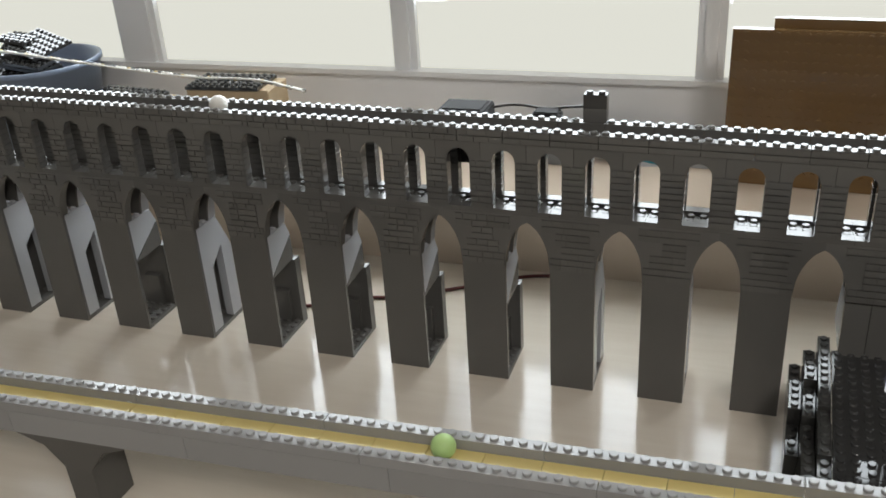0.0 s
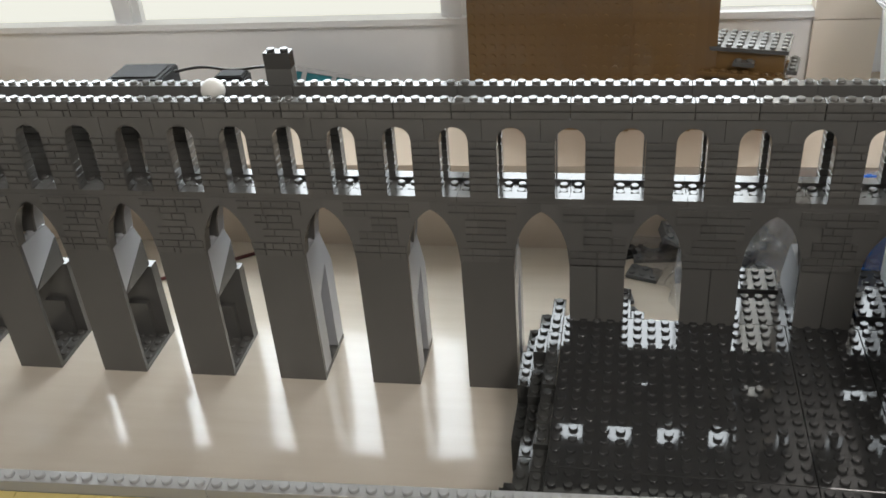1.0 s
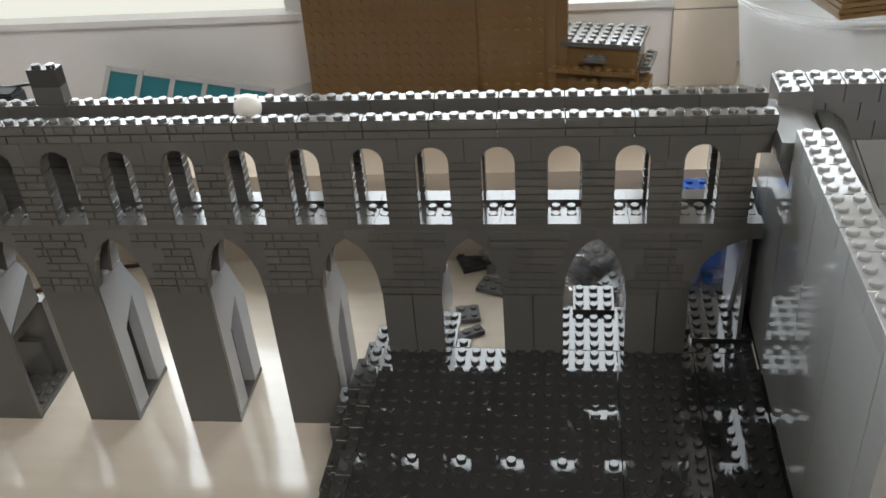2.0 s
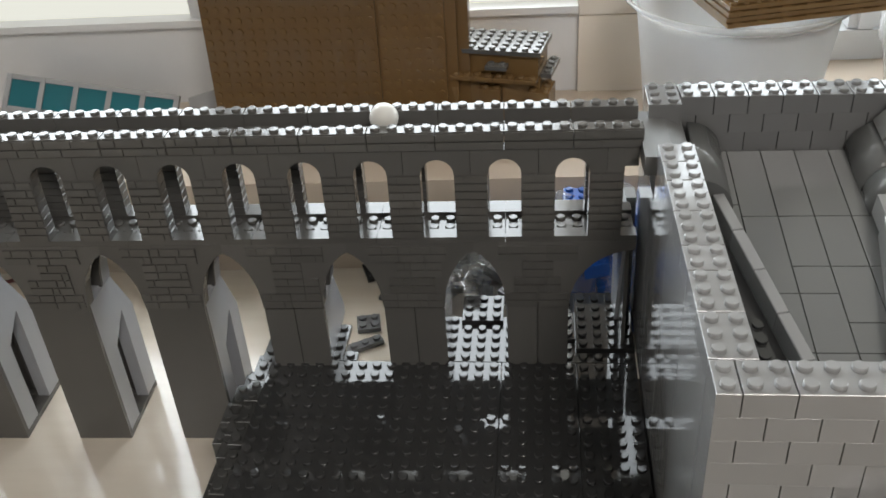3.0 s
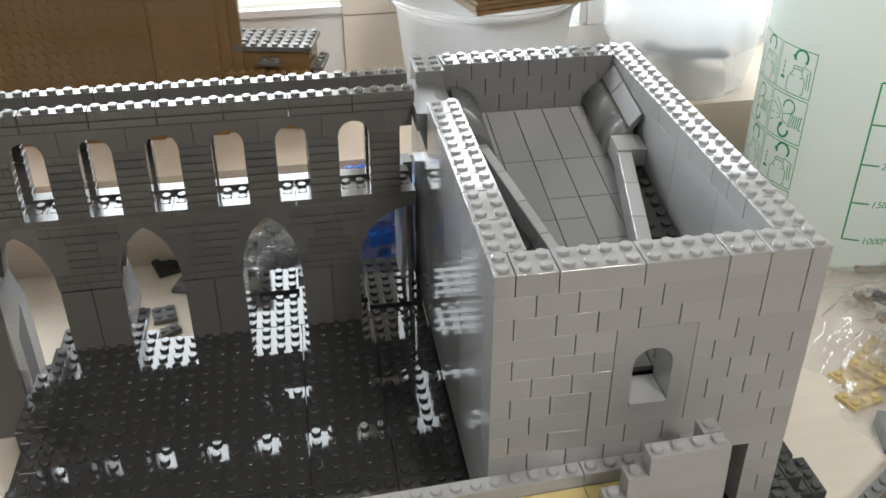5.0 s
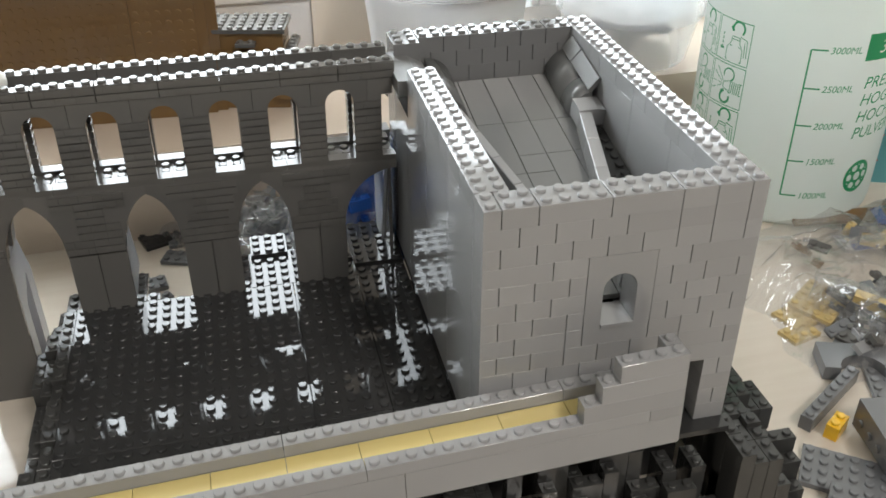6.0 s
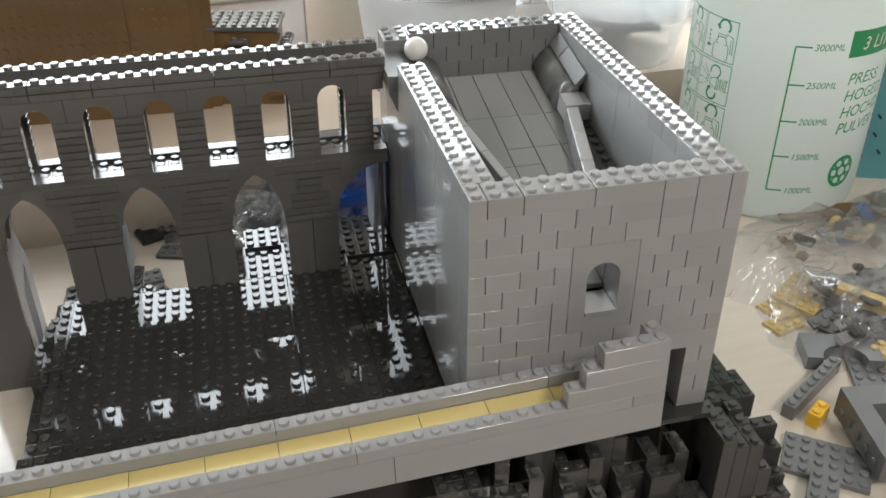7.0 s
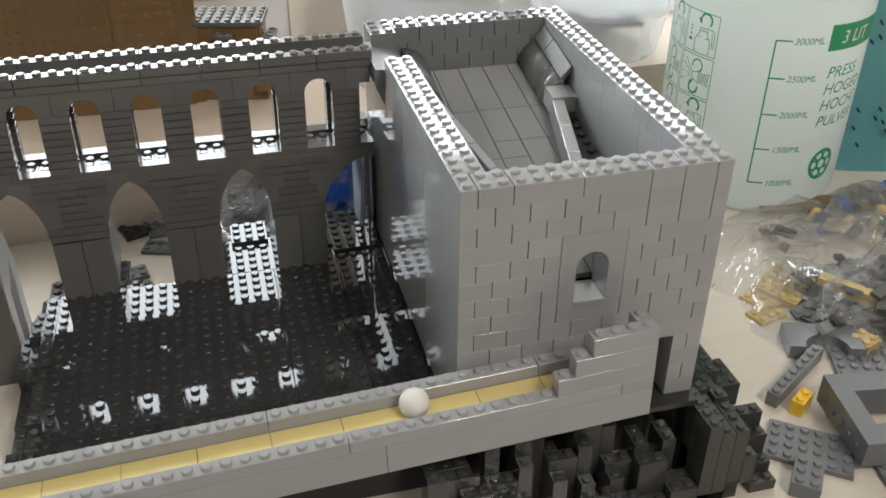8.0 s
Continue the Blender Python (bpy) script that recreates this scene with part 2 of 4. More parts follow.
    box(bm, -1.7, -1.0, -0.03, 1.3, 0.317, 0.0)
    part("tabletop", bm, TABLE, t)
    for x in (-1.6, 1.2):
        for y in (-0.9, 0.25):
            bm = bmesh.new()
            box(bm, x - 0.03, y - 0.03, -0.75, x + 0.03, y + 0.03, -0.031)
            part("leg", bm, PAINT, t)


build_room()


# ---- aqueduct ----
TILT = Matrix.Translation((0, 0, SPRING)) @ pose(0, 0, 0, 0, 0.5, 0) @ Matrix.Translation((0, 0, -SPRING))
BAYS = 15


def emboss(bm, x0, x1, z0, rows, rh, y, seed, ragged=0.0):
    """Raised courses of small stones moulded on a face that looks towards -y."""
    rnd = random.Random(seed)
    g, d = 0.00085, 0.00085
    for r in range(rows):
        a = x0 + (rnd.choice((0, S * 0.5, S)) * ragged if ragged else 0)
        e = x1 - (rnd.choice((0, S * 0.5, S)) * ragged if ragged else 0)
        cuts = [a]
        step = S * (0.7 if r % 2 else 1.5) + rnd.uniform(-0.15, 0.3) * S
        while cuts[-1] + step < e - 0.35 * S:
            cuts.append(cuts[-1] + step)
            step = S * rnd.choice((1.3, 1.7, 2.1))
        cuts.append(e)
        for p, q in zip(cuts, cuts[1:]):
            box(bm, p + g / 2, y - d, z0 + r * rh + g / 2, q - g / 2, y + 0.0001, z0 + (r + 1) * rh - g / 2)


def lancet(d):
    """Height of the pointed arch above its springing, d from its middle."""
    q = min(1.0, d / (2 * S))
    return 0.0345 * (0.82 * math.sqrt(1 - q * q) + 0.18 * (1 - q))


def side_slab(bm, x0, x1, outline):
    """A flat slab across x with an outline in y and z."""
    a = [bm.verts.new((x0, y, z)) for y, z in outline]
    b_ = [bm.verts.new((x1, y, z)) for y, z in outline]
    bm.faces.new(a)
    bm.faces.new(b_[::-1])
    for i in range(len(outline)):
        j = (i + 1) % len(outline)
        bm.faces.new((a[i], a[j], b_[j], b_[i]))


def pier_mesh(kind, z0):
    """Dark core, back and foot of a pier; its front bricks and pale cheeks are parts of their own."""
    bm = bmesh.new()
    zb = max(z0, 0.0585)
    e = 0.0003
    box(bm, S + e, 0.41 * S, z0, 3 * S - e, S + 0.0012, SPRING - 0.001)
    wide = e if kind == "B" and z0 < 0.04 else S + e
    box(bm, wide, 5 * S, z0, 4 * S - wide, 6 * S, zb - e)
    box(bm, S + e, 5 * S, zb - e, 3 * S - e, 6 * S, 0.063)
    if z0 < 0.04:
        if kind == "A":
            # core added so that the slot looks dark inside
            box(bm, 1.75 * S, 1.1 * S, z0 + P, 2.25 * S, 5 * S - e, 0.075)
        if kind == "B":
            side_slab(bm, 0.0010, 4 * S - 0.0010, ((0.5 * S, 0.0590), (5 * S - e, 0.0600), (4.9 * S, 0.0800), (4.4 * S, 0.0795)))
            box(bm, S + e, 4.4 * S, z0 + P, 3 * S - e, 5 * S - e, 0.031)
        brick(bm, S, S, z0, 2, 4, P)
        for x0 in (0, 3 * S):
            box(bm, x0 + e, 0.41 * S, z0, x0 + S - e, (5 if kind == "B" else 6) * S - e, z0 + P)
            if kind == "B":
                studs(bm, x0, S, z0 + P, 1, 4)
    return finish(bm, "pier", DARK)


def cheek_mesh(kind, z0):
    """Pale panel on the flank of a pier, sloped at the back; pierced by a slot or cut away below."""
    bm = bmesh.new()
    e, zt, f = 0.0003, SPRING - 0.001, 0.41 * S
    x1 = S - 0.0008
    back = ((6 * S - e, 0.0630), (4.0 * S, zt), (f, zt))
    if z0 > 0.04:
        side_slab(bm, 0, x1, ((f, z0 + e), (6 * S - e, z0 + e)) + back)
    elif kind == "B":
        side_slab(bm, 0, x1, ((f, 0.0615), (4.75 * S, 0.0815)) + back[1:])
    else:
        a, b, zs = 2.1 * S, 4.2 * S, 0.0560
        zk = zs + 0.0130
        side_slab(bm, 0, x1, ((f, P + e), (a, P + e), (a, zs), (f, zs)))
        side_slab(bm, 0, x1, ((b, P + e), (6 * S - e, P + e), (6 * S - e, 0.0630), (5.6 * S, zk), (b, zk)))
        side_slab(bm, 0, x1, ((f, zs), (a, zs), (b, zk), (5.6 * S, zk), (4 * S, zt), (f, zt)))
    studs(bm, (x1 - S) / 2, S, zt, 1, 2)
    return finish(bm, "side_panel", CHEEK)


def build_aqueduct():
    aq = thing("aqueduct", at(0, 0, 0), "long dark grey toy-brick aqueduct with two tiers of arches", "aqueduct model")
    kinds = {0: "A", 1: "A", 2: "A", 3: "A", 4: "A", 5: "A", 6: "B", 7: "B", 8: "B", 9: "B", 10: "A", 11: "B", 12: "A", 13: "A", 14: "A"}
    meshes = {(k, z): pier_mesh(k, z) for k in "AB" for z in (0.0, BASE)}
    fronts = []
    for nx, z0 in ((4, 0.0), (2, BASE)):
        bm = bmesh.new()
        brick(bm, 0, 0, z0, nx, 1, SPRING - z0, False, 0.00022)
        fronts.append(finish(bm, "front_brick", DARK))
    cheeks = {(k, z): cheek_mesh(k, z) for k in "AB" for z in (0.0, BASE)}
    for k in range(BAYS):
        key = (kinds[k], BASE if k < 3 else 0.0)
        grow = 1 if k < 3 else 1 + (8 * S * k + 2 * S) * math.tan(radians(0.5)) / SPRING
        pier = part("pier", meshes[key], DARK, aq, m=at(-8 * S * k - 4 * S, 0, 0) @ Matrix.Diagonal((1, 1, grow, 1)))
        # front bricks kept thin; the paler panels stand in for their lit flanks
        for x in ((0, 2 * S) if k < 3 else (0,)):
            part("front_brick", fronts[k < 3], DARK, pier, m=at(x, 0, 0) @ Matrix.Diagonal((1, 0.4, 1, 1)))
        for x in (0.0004, 3 * S + 0.0004):
            part("side_panel", cheeks[key], CHEEK, pier, "smooth light grey panel", m=at(x, 0, 0))
    # pale panel with a raking gap that closes the last arch against the tower
    bm = bmesh.new()
    side_slab(bm, 0, 0.5 * S, ((4.4 * S, BASE), (6.6 * S, BASE), (6.6 * S, 0.1340), (1.6 * S, 0.1340), (1.6 * S, 0.1240)))
    part("side_panel", bm, CHEEK, aq, "smooth light grey panel", m=at(3.45 * S, 0, 0))
    # dark wedge filling the gap, put there as its shade
    bm = bmesh.new()
    side_slab(bm, 0, 0.25 * S, ((1.6 * S, BASE), (4.35 * S, BASE), (1.6 * S, 0.1230)))
    part("back_panel", bm, DARK, aq, m=at(3.65 * S, 0, 0))

    # added filler that keeps window glare through this gap off the yard
    bm = bmesh.new()
    box(bm, 3.96 * S, 5.2 * S, BASE, 4.62 * S, 6.6 * S, 0.1340)
    part("end_panel", bm, LIGHT, aq, "smooth light grey panel")

    # spandrels between the pointed arches
    def spandrel(name, depth, material):
        bm = bmesh.new()
        us = [-4 * S + 2 * S * i / 14 for i in range(15)]
        us = us + [-u for u in us[::-1]]
        low = [(u, SPRING + (lancet(4 * S - abs(u)) if abs(u) > 2 * S + 1e-6 else 0)) for u in us]
        high = [(u, 0.1344) for u in us]
        strip(bm, low, high, 0, depth)
        return finish(bm, name, material)

    whole, rear = spandrel("spandrel", S, DARK), spandrel("rear_spandrel", 1.25 * S, CHEEK)
    # thin dark sheet in place of the shade under the deck
    middle = spandrel("middle_spandrel", 0.24 * S, DARK)
    # the one beside the tower springs into a wide half arch
    us = [-4 * S + 2 * S * i / 14 for i in range(15)] + [2 * S + 4 * S * (1 - math.cos(math.pi / 2 * i / 18)) for i in range(19)]
    low = [(u, SPRING + (lancet(4 * S + u) if u < -2 * S - 1e-6 else 0.0345 * math.sqrt(max(0, 1 - (1 - (u - 2 * S) / (4 * S)) ** 2)) if u > 2 * S else 0)) for u in us]
    bm = bmesh.new()
    strip(bm, low, [(u, 0.1344) for u in us], 0, S)
    last = finish(bm, "spandrel", DARK)

    def masonry(nx, h, seed):
        """A one-deep brick whose face is moulded as two courses of small stones."""
        bm = bmesh.new()
        w = nx * S
        box(bm, 0.00012, 0, 0.0001, w - 0.00012, 0.0012, h - 0.0001)
        emboss(bm, 0, w, 0.0, 2, h / 2, 0, seed)
        return finish(bm, "masonry_brick", DARK)

    stones = {(n, s): masonry(n, B, 7 * s + n) for n in (1, 2, 3) for s in range(4)}
    layouts = (((2, 2), (1, 2, 1)), ((3,), (2, 1)), ((2,), (1, 2)), ((2, 3), (3, 2)))
    for k in range(BAYS):
        x = -8 * S * k - 2 * S
        part("spandrel", whole if k else last, DARK, aq, m=TILT @ at(x, 0, 0))
        if k:
            part("middle_spandrel", middle, DARK, aq, m=TILT @ at(x, 2.5 * S, 0))
            part("rear_spandrel", rear, CHEEK, aq, "light grey arch behind the masonry", m=TILT @ at(x, 2.75 * S, 0))
        for r in range(4):
            row = layouts[r][(k + r) % 2]
            u = -sum(row) / 2 * S + (0.5 * S if (k + r) % 3 == 0 and sum(row) < 4 else -0.2 * S if r == 3 and k % 2 else 0)
            for i, n in enumerate(row):
                part("masonry_brick", stones[(n, (k + r + i) % 4)], DARK, aq, m=TILT @ at(x + u, -0.0001, SPRING + r * B))
                u += n * S
    # deck plates with the studs of the arcade floor
    bm = bmesh.new()
    brick(bm, 0, 0, 0.1344, 8, 4, P - 0.0032 + 0.0008, top=False)
    box(bm, 0.0001, 0.0001, 0.1352, 8 * S - 0.0001, S, SILL)
    box(bm, 0.0001, 3 * S, 0.1352, 8 * S - 0.0001, 4 * S, SILL)
    studs(bm, 0, S, 0.1352, 8, 2)
    deck = finish(bm, "deck_plate", DARK)
    for k in range(BAYS):
        part("deck_plate", deck, DARK, aq, m=TILT @ at(-8 * S * k - 4 * S, 0, 0))
    bm = bmesh.new()
    box(bm, 0.0001, 4 * S + 0.0001, 0.1235, 8 * S - 0.0001, 6.6 * S, 0.1270)
    # unseen lip, added to cut short the window's glare on the yard
    box(bm, 0.0001, 6.0 * S, 0.1135, 8 * S - 0.0001, 6.6 * S, 0.1236)
    walkway = finish(bm, "walkway", DARK)
    for k in range(BAYS):
        part("walkway", walkway, DARK, aq, m=TILT @ at(-8 * S * k - 4 * S, 0, 0))
    # masonry pillars, round arches, rails
    bm = bmesh.new()
    rings = []
    for r in range(8):
        for z, d in ((0.0, 0.0006), (0.0003, 0.0001), (0.0041, 0.0001), (0.0044, 0.0006)):
            rings.append([bm.verts.new((x, y, SILL + r * 0.0044 + z)) for x, y in ((-S + d, d), (S - d, d), (S - d, S - d), (-S + d, S - d))])
    for a, b_ in zip(rings, rings[1:]):
        for k in range(4):
            bm.faces.new((a[k], a[(k + 1) % 4], b_[(k + 1) % 4], b_[k]))
    bm.faces.new(rings[0][::-1])
    bm.faces.new(rings[-1])
    bmesh.ops.remove_doubles(bm, verts=bm.verts, dist=0.00001)
    pillar = finish(bm, "pillar", DARK)
    facing = [masonry(2, 0.0088, 60 + i) for i in range(5)]
    us = [-2 * S + 0.0001, -S] + [-S * math.cos(math.pi * i / 16) for i in range(17)] + [S, 2 * S - 0.0001]
    bm = bmesh.new()
    strip(bm, [(u, 0.1728 + (math.sqrt(max(0, S * S - u * u)) if abs(u) <= S else 0)) for u in us], [(u, 0.1856) for u in us], 0, S)
    arch = finish(bm, "round_arch", DARK)
    rails = []
    for i in range(4):
        bm = bmesh.new()
        brick(bm, 0, 0, 0.1856, 4, 1, B)
        emboss(bm, 0, 4 * S, 0.1858, 2, 0.0046, 0.0001, 40 + i)
        rails.append(finish(bm, "rail_brick", DARK))
    bm = bmesh.new()
    brick(bm, 0, 0, 0.1856, 4, 1, B)
    inner = finish(bm, "rail_brick", DARK)
    bm = bmesh.new()
    brick(bm, 0, S, 0.1856, 8, 2, P, top=False)
    tile = finish(bm, "channel_tile", DARK)
    for j in range(2 * BAYS):
        for y in (0, 3 * S):
            part("pillar", pillar, DARK, aq, m=TILT @ at(2 * S - 4 * S * j, y, 0))
            part("round_arch", arch, DARK, aq, m=TILT @ at(-4 * S * j, y, 0))
            part("rail_brick", rails[j % 4] if y == 0 else inner, DARK, aq, m=TILT @ at(-4 * S * j, y, 0))
        for r in range(4):
            part("masonry_brick", facing[(j * 3 + r * 2) % 5], DARK, aq, m=TILT @ at(S - 4 * S * j, -0.0001, SILL + r * 0.0088))
        if j % 2 == 0:
            part("channel_tile", tile, DARK, aq, m=TILT @ at(-4 * S * j - 4 * S, 0, 0))
    # cut end of the arcade beside the tower
    for y in (0, 3 * S):
        bm = bmesh.new()
        box(bm, 2 * S, y, 0.1728, 3 * S, y + S, 0.1856)
        box(bm, 3 * S, y + 0.0001, 0.1760, 3.8 * S, y + S, 0.1856)
        part("corbel_brick", bm, DARK, aq, m=TILT)
    # sensor block clipped on the rear rail
    mb = thing("sensor_block", at(-0.334, 3 * S, 0.1985), "grey and black toy bricks clipped on the rear rail", "toy brick")
    bm = bmesh.new()
    brick(bm, 0, 0, 0, 2, 1, B, top=False)
    part("brick", bm, DARK, mb)
    bm = bmesh.new()
    brick(bm, 0, 0, B, 2, 1, B)
    part("brick", bm, BLACK, mb, "black brick on top")


# ---- tower ----
def cached(store, key, make):
    if key not in store:
        store[key] = make()
    return store[key]


def runs(n, rnd, sizes=(2, 2, 3, 2, 2, 3)):
    out = []
    while n > 0:
        k = rnd.choice(sizes)
        k = n if n <= 2 else min(k, n)
        if n - k == 1:
            k = n if n <= 4 else k - 1
        out.append(k)
        n -= k
    return out


def bond(n, shift, rnd):
    """Running bond of two-stud bricks, with a longer one here and there."""
    out = [1] if shift else []
    while sum(out) < n:
        out.append(min(n - sum(out), rnd.choice((2, 2, 2, 2, 2, 4, 3))))
    return out


def build_tower():
    tw = thing("tower", TOWER, "square light grey toy-brick tower with a ball ramp inside", "tower model")
    store, rnd = {}, random.Random(5)
    z0, courses = 0.0608, 14

    def put(i, j, c, nx, ny, studded, h=B, material=LIGHT, name="brick"):
        def make():
            bm = bmesh.new()
            brick(bm, 0, 0, 0, nx, ny, h, studded, 0.00024)
            return finish(bm, name, material)
        part(name, cached(store, (nx, ny, studded, h, name), make), material, tw, m=at(i * S, j * S, z0 + c * B))

    for c in range(courses):
        last = c == courses - 1
        # front wall, with a door at the foot and a window panel above
        spans = [(0, 16)]
        if c < 4:
            spans = [(0, 12), (14, 16)]
        if 6 <= c < 11:
            spans = [(0, 6), (10, 16)]
        for a, b in spans:
            x = a
            for k in bond(b - a, (c + a) % 2, rnd):
                put(x, 0, c, k, 2, last)
                x += k
        # back wall
        x = 2
        for k in ((2,) * 6 if c % 2 else (1,) + (2,) * 5 + (1,)):
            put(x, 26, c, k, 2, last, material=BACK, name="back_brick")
            x += k
    # window panel with a round-headed opening
    bm = bmesh.new()
    a, zt = 6 * S, z0 + 11 * B
    za, zs = z0 + 7 * B, z0 + 9 * B + 0.001
    us = [6 * S + 0.0001, 7 * S] + [8 * S - S * math.cos(math.pi * i / 16) for i in range(17)] + [9 * S, 10 * S - 0.0001]
    strip(bm, [(u, zs + (math.sqrt(max(0, S * S - (u - 8 * S) ** 2)) if 7 * S - 1e-6 <= u <= 9 * S + 1e-6 else 0)) for u in us], [(u, zt - 0.0001) for u in us], 0.0001, 2 * S)
    box(bm, 6 * S + 0.0001, 0.0001, za, 7 * S, 2 * S, zs)
    box(bm, 9 * S, 0.0001, za, 10 * S - 0.0001, 2 * S, zs)
    part("window_panel", bm, LIGHT, tw)
    put(6, 0, 6, 4, 2, False)
    bm = bmesh.new()
    box(bm, 7 * S + 0.0003, -0.0006, za - 0.0005, 9 * S - 0.0003, 2 * S, za + 0.0016)
    part("window_ledge", bm, LIGHT, tw)
    # side walls of smooth panels under a studded course
    for x, y0, y1 in ((0, 2, 20), (0, 25, 28), (14, 2, 28)):
        y = y0
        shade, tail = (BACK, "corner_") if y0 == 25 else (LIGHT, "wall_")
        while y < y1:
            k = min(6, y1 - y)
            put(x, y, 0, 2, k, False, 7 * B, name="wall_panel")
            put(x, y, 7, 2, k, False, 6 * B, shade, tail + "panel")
            y += k
        y = y0
        for k in runs(y1 - y0, rnd):
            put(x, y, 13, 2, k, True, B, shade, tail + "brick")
            y += k
    for y in (20,):
        put(0, y, 0, 2, 5, False, 7 * B, name="wall_panel")
        put(0, y, 7, 2, 5, False, 4 * B, name="wall_panel")
    # ramp: rows of tiles that fall from the back to the window
    back, front = Vector((0, 26 * S, 0.1670)), Vector((0, 2.2 * S, 0.1325))
    pitch = math.degrees(math.atan2(back.z - front.z, back.y - front.y))
    ramp = Matrix.Translation((0, front.y, front.z)) @ pose(0, 0, 0, pitch, 0, 0)
    tiles = {}
    for i, cuts in enumerate(((10, 14, 19, 24), (0, 4, 8, 12, 18, 24), (0, 4, 8, 12, 14, 18, 24), (0, 4, 8, 10, 14, 18, 24), (8, 10, 14, 18, 24))):
        for a, b in zip(cuts, cuts[1:]):
            def make():
                bm = bmesh.new()
                brick(bm, 0, 0, 0, 2, b - a, P, False, 0.00026)
                return finish(bm, "ramp_tile", RAMP)
            part("ramp_tile", cached(tiles, b - a, make), RAMP, tw, m=ramp @ at((3 + 2 * i) * S, a * S, -P))

    def guard(p, q, h, w):
        """A low wall along the ramp, of tiles end to end."""
        d = Vector(q) - Vector(p)
        n = max(1, round(d.length / (3 * S)))
        ang = math.degrees(math.atan2(d.y, d.x))
        for i in range(n):
            bm = bmesh.new()
            L = d.length / n
            box(bm, 0.0001, min(0, w), -0.008, L - 0.0001, max(0, w), h)
            bmesh.ops.bevel(bm, geom=bm.edges[:], offset=0.0004, segments=1, affect="EDGES")
            part("guard_tile", bm, LIGHT, tw, m=ramp @ at(p[0] + d.x * i / n, p[1] + d.y * i / n, 0, 0, 0, ang))

    guard((7.1 * S, 0.4 * S), (3.3 * S, 18.5 * S), 0.010, -0.65 * S)
    guard((9.3 * S + 0.8 * S, 0.4 * S), (12.2 * S + 0.7 * S, 16.25 * S), 0.012, 0.9 * S)
    # black studded plates outside the guards
    for pts in (((2.05, 0.25), (7.0, 0.4), (3.22, 18.4), (2.05, 18.4)), ((10.2, 0.4), (13.95, 0.4), (13.95, 16.2), (13.0, 16.2))):
        bm = bmesh.new()
        lo, hi = ([bm.verts.new((x * S, y * S, z)) for x, y in pts] for z in (-0.0040, 0.0006))
        bm.faces.new(lo[::-1])
        bm.faces.new(hi)
        for k in range(4):
            bm.faces.new((lo[k], lo[(k + 1) % 4], hi[(k + 1) % 4], hi[k]))
        for i in range(2, 14):
            for j in range(18):
                x, y = i + 0.5, j + 0.7
                left = pts[0][0] < 5 and x < 7.0 - 3.78 * (y - 0.4) / 18.0 - 0.4
                right = pts[0][0] > 5 and x > 10.2 + 2.8 * (y - 0.4) / 15.8 + 0.4 and y < 15.8
                if left or right:
                    disc(bm, x * S, y * S, 0.0006, 0.0024, 0.0016)
        part("infill_plate", bm, BLACK, tw, "black studded plate", m=ramp)
    # rounded slopes along the upper end of the ramp, at the inlet and opposite it
    for cx, y0, y1, s, r, h in ((2.4 * S, 18.6 * S, 24.1 * S, 1, 2.2 * S, 0.0185), (13.5 * S, 18 * S, 20.05 * S, -1, 1.55 * S, 0.0168), (13.5 * S, 20.1 * S, 24.1 * S, -1, 1.55 * S, 0.0168)):
        bm = bmesh.new()
        n = 14
        pts = [(cx + s * r * math.sin(math.pi / 2 * i / n), -0.001 + h * math.cos(math.pi / 2 * i / n)) for i in range(n + 1)] + [(cx, -0.001)]
        a_ = [bm.verts.new((x, y0, z)) for x, z in pts]
        b_ = [bm.verts.new((x, y1, z)) for x, z in pts]
        bm.faces.new(a_)
        bm.faces.new(b_[::-1])
        for i in range(len(pts)):
            j = (i + 1) % len(pts)
            f = bm.faces.new((a_[i], b_[i], b_[j], a_[j]))
            f.smooth = i < n
        part("curved_slope", bm, RAMP, tw, m=ramp)
    # tilted tiles over the slope opposite the inlet, and the block that ends them
    for y0, y1 in ((18.0, 21.95), (22.0, 24.1)):
        bm = bmesh.new()
        box(bm, -0.62 * S, y0 * S, -0.0030, 0.60 * S, y1 * S, 0.0)
        bmesh.ops.bevel(bm, geom=bm.edges[:], offset=0.0003, segments=1, affect="EDGES")
        part("slope_tile", bm, TILE, tw, m=ramp @ at(13.5 * S, 0, 0.0212, 0, -54, 0))
    bm = bmesh.new()
    prism(bm, [(12.0 * S, 0.002), (13.95 * S, 0.002), (13.95 * S, 0.0120), (13.4 * S, 0.0130), (12.0 * S, 0.0130)], 16.3 * S, 17.95 * S)
    part("end_block", bm, LIGHT, tw, m=ramp)
    # lip that leads the ball from the aqueduct into the tower
    bm = bmesh.new()
    prism(bm, [(-0.6 * S, 0.1792), (2.1 * S, 0.1792), (2.1 * S, 0.1835), (1.0 * S, 0.1880), (-0.6 * S, 0.1888)], 20.05 * S, 25.9 * S)
    part("inlet_lip", bm, TILE, tw)


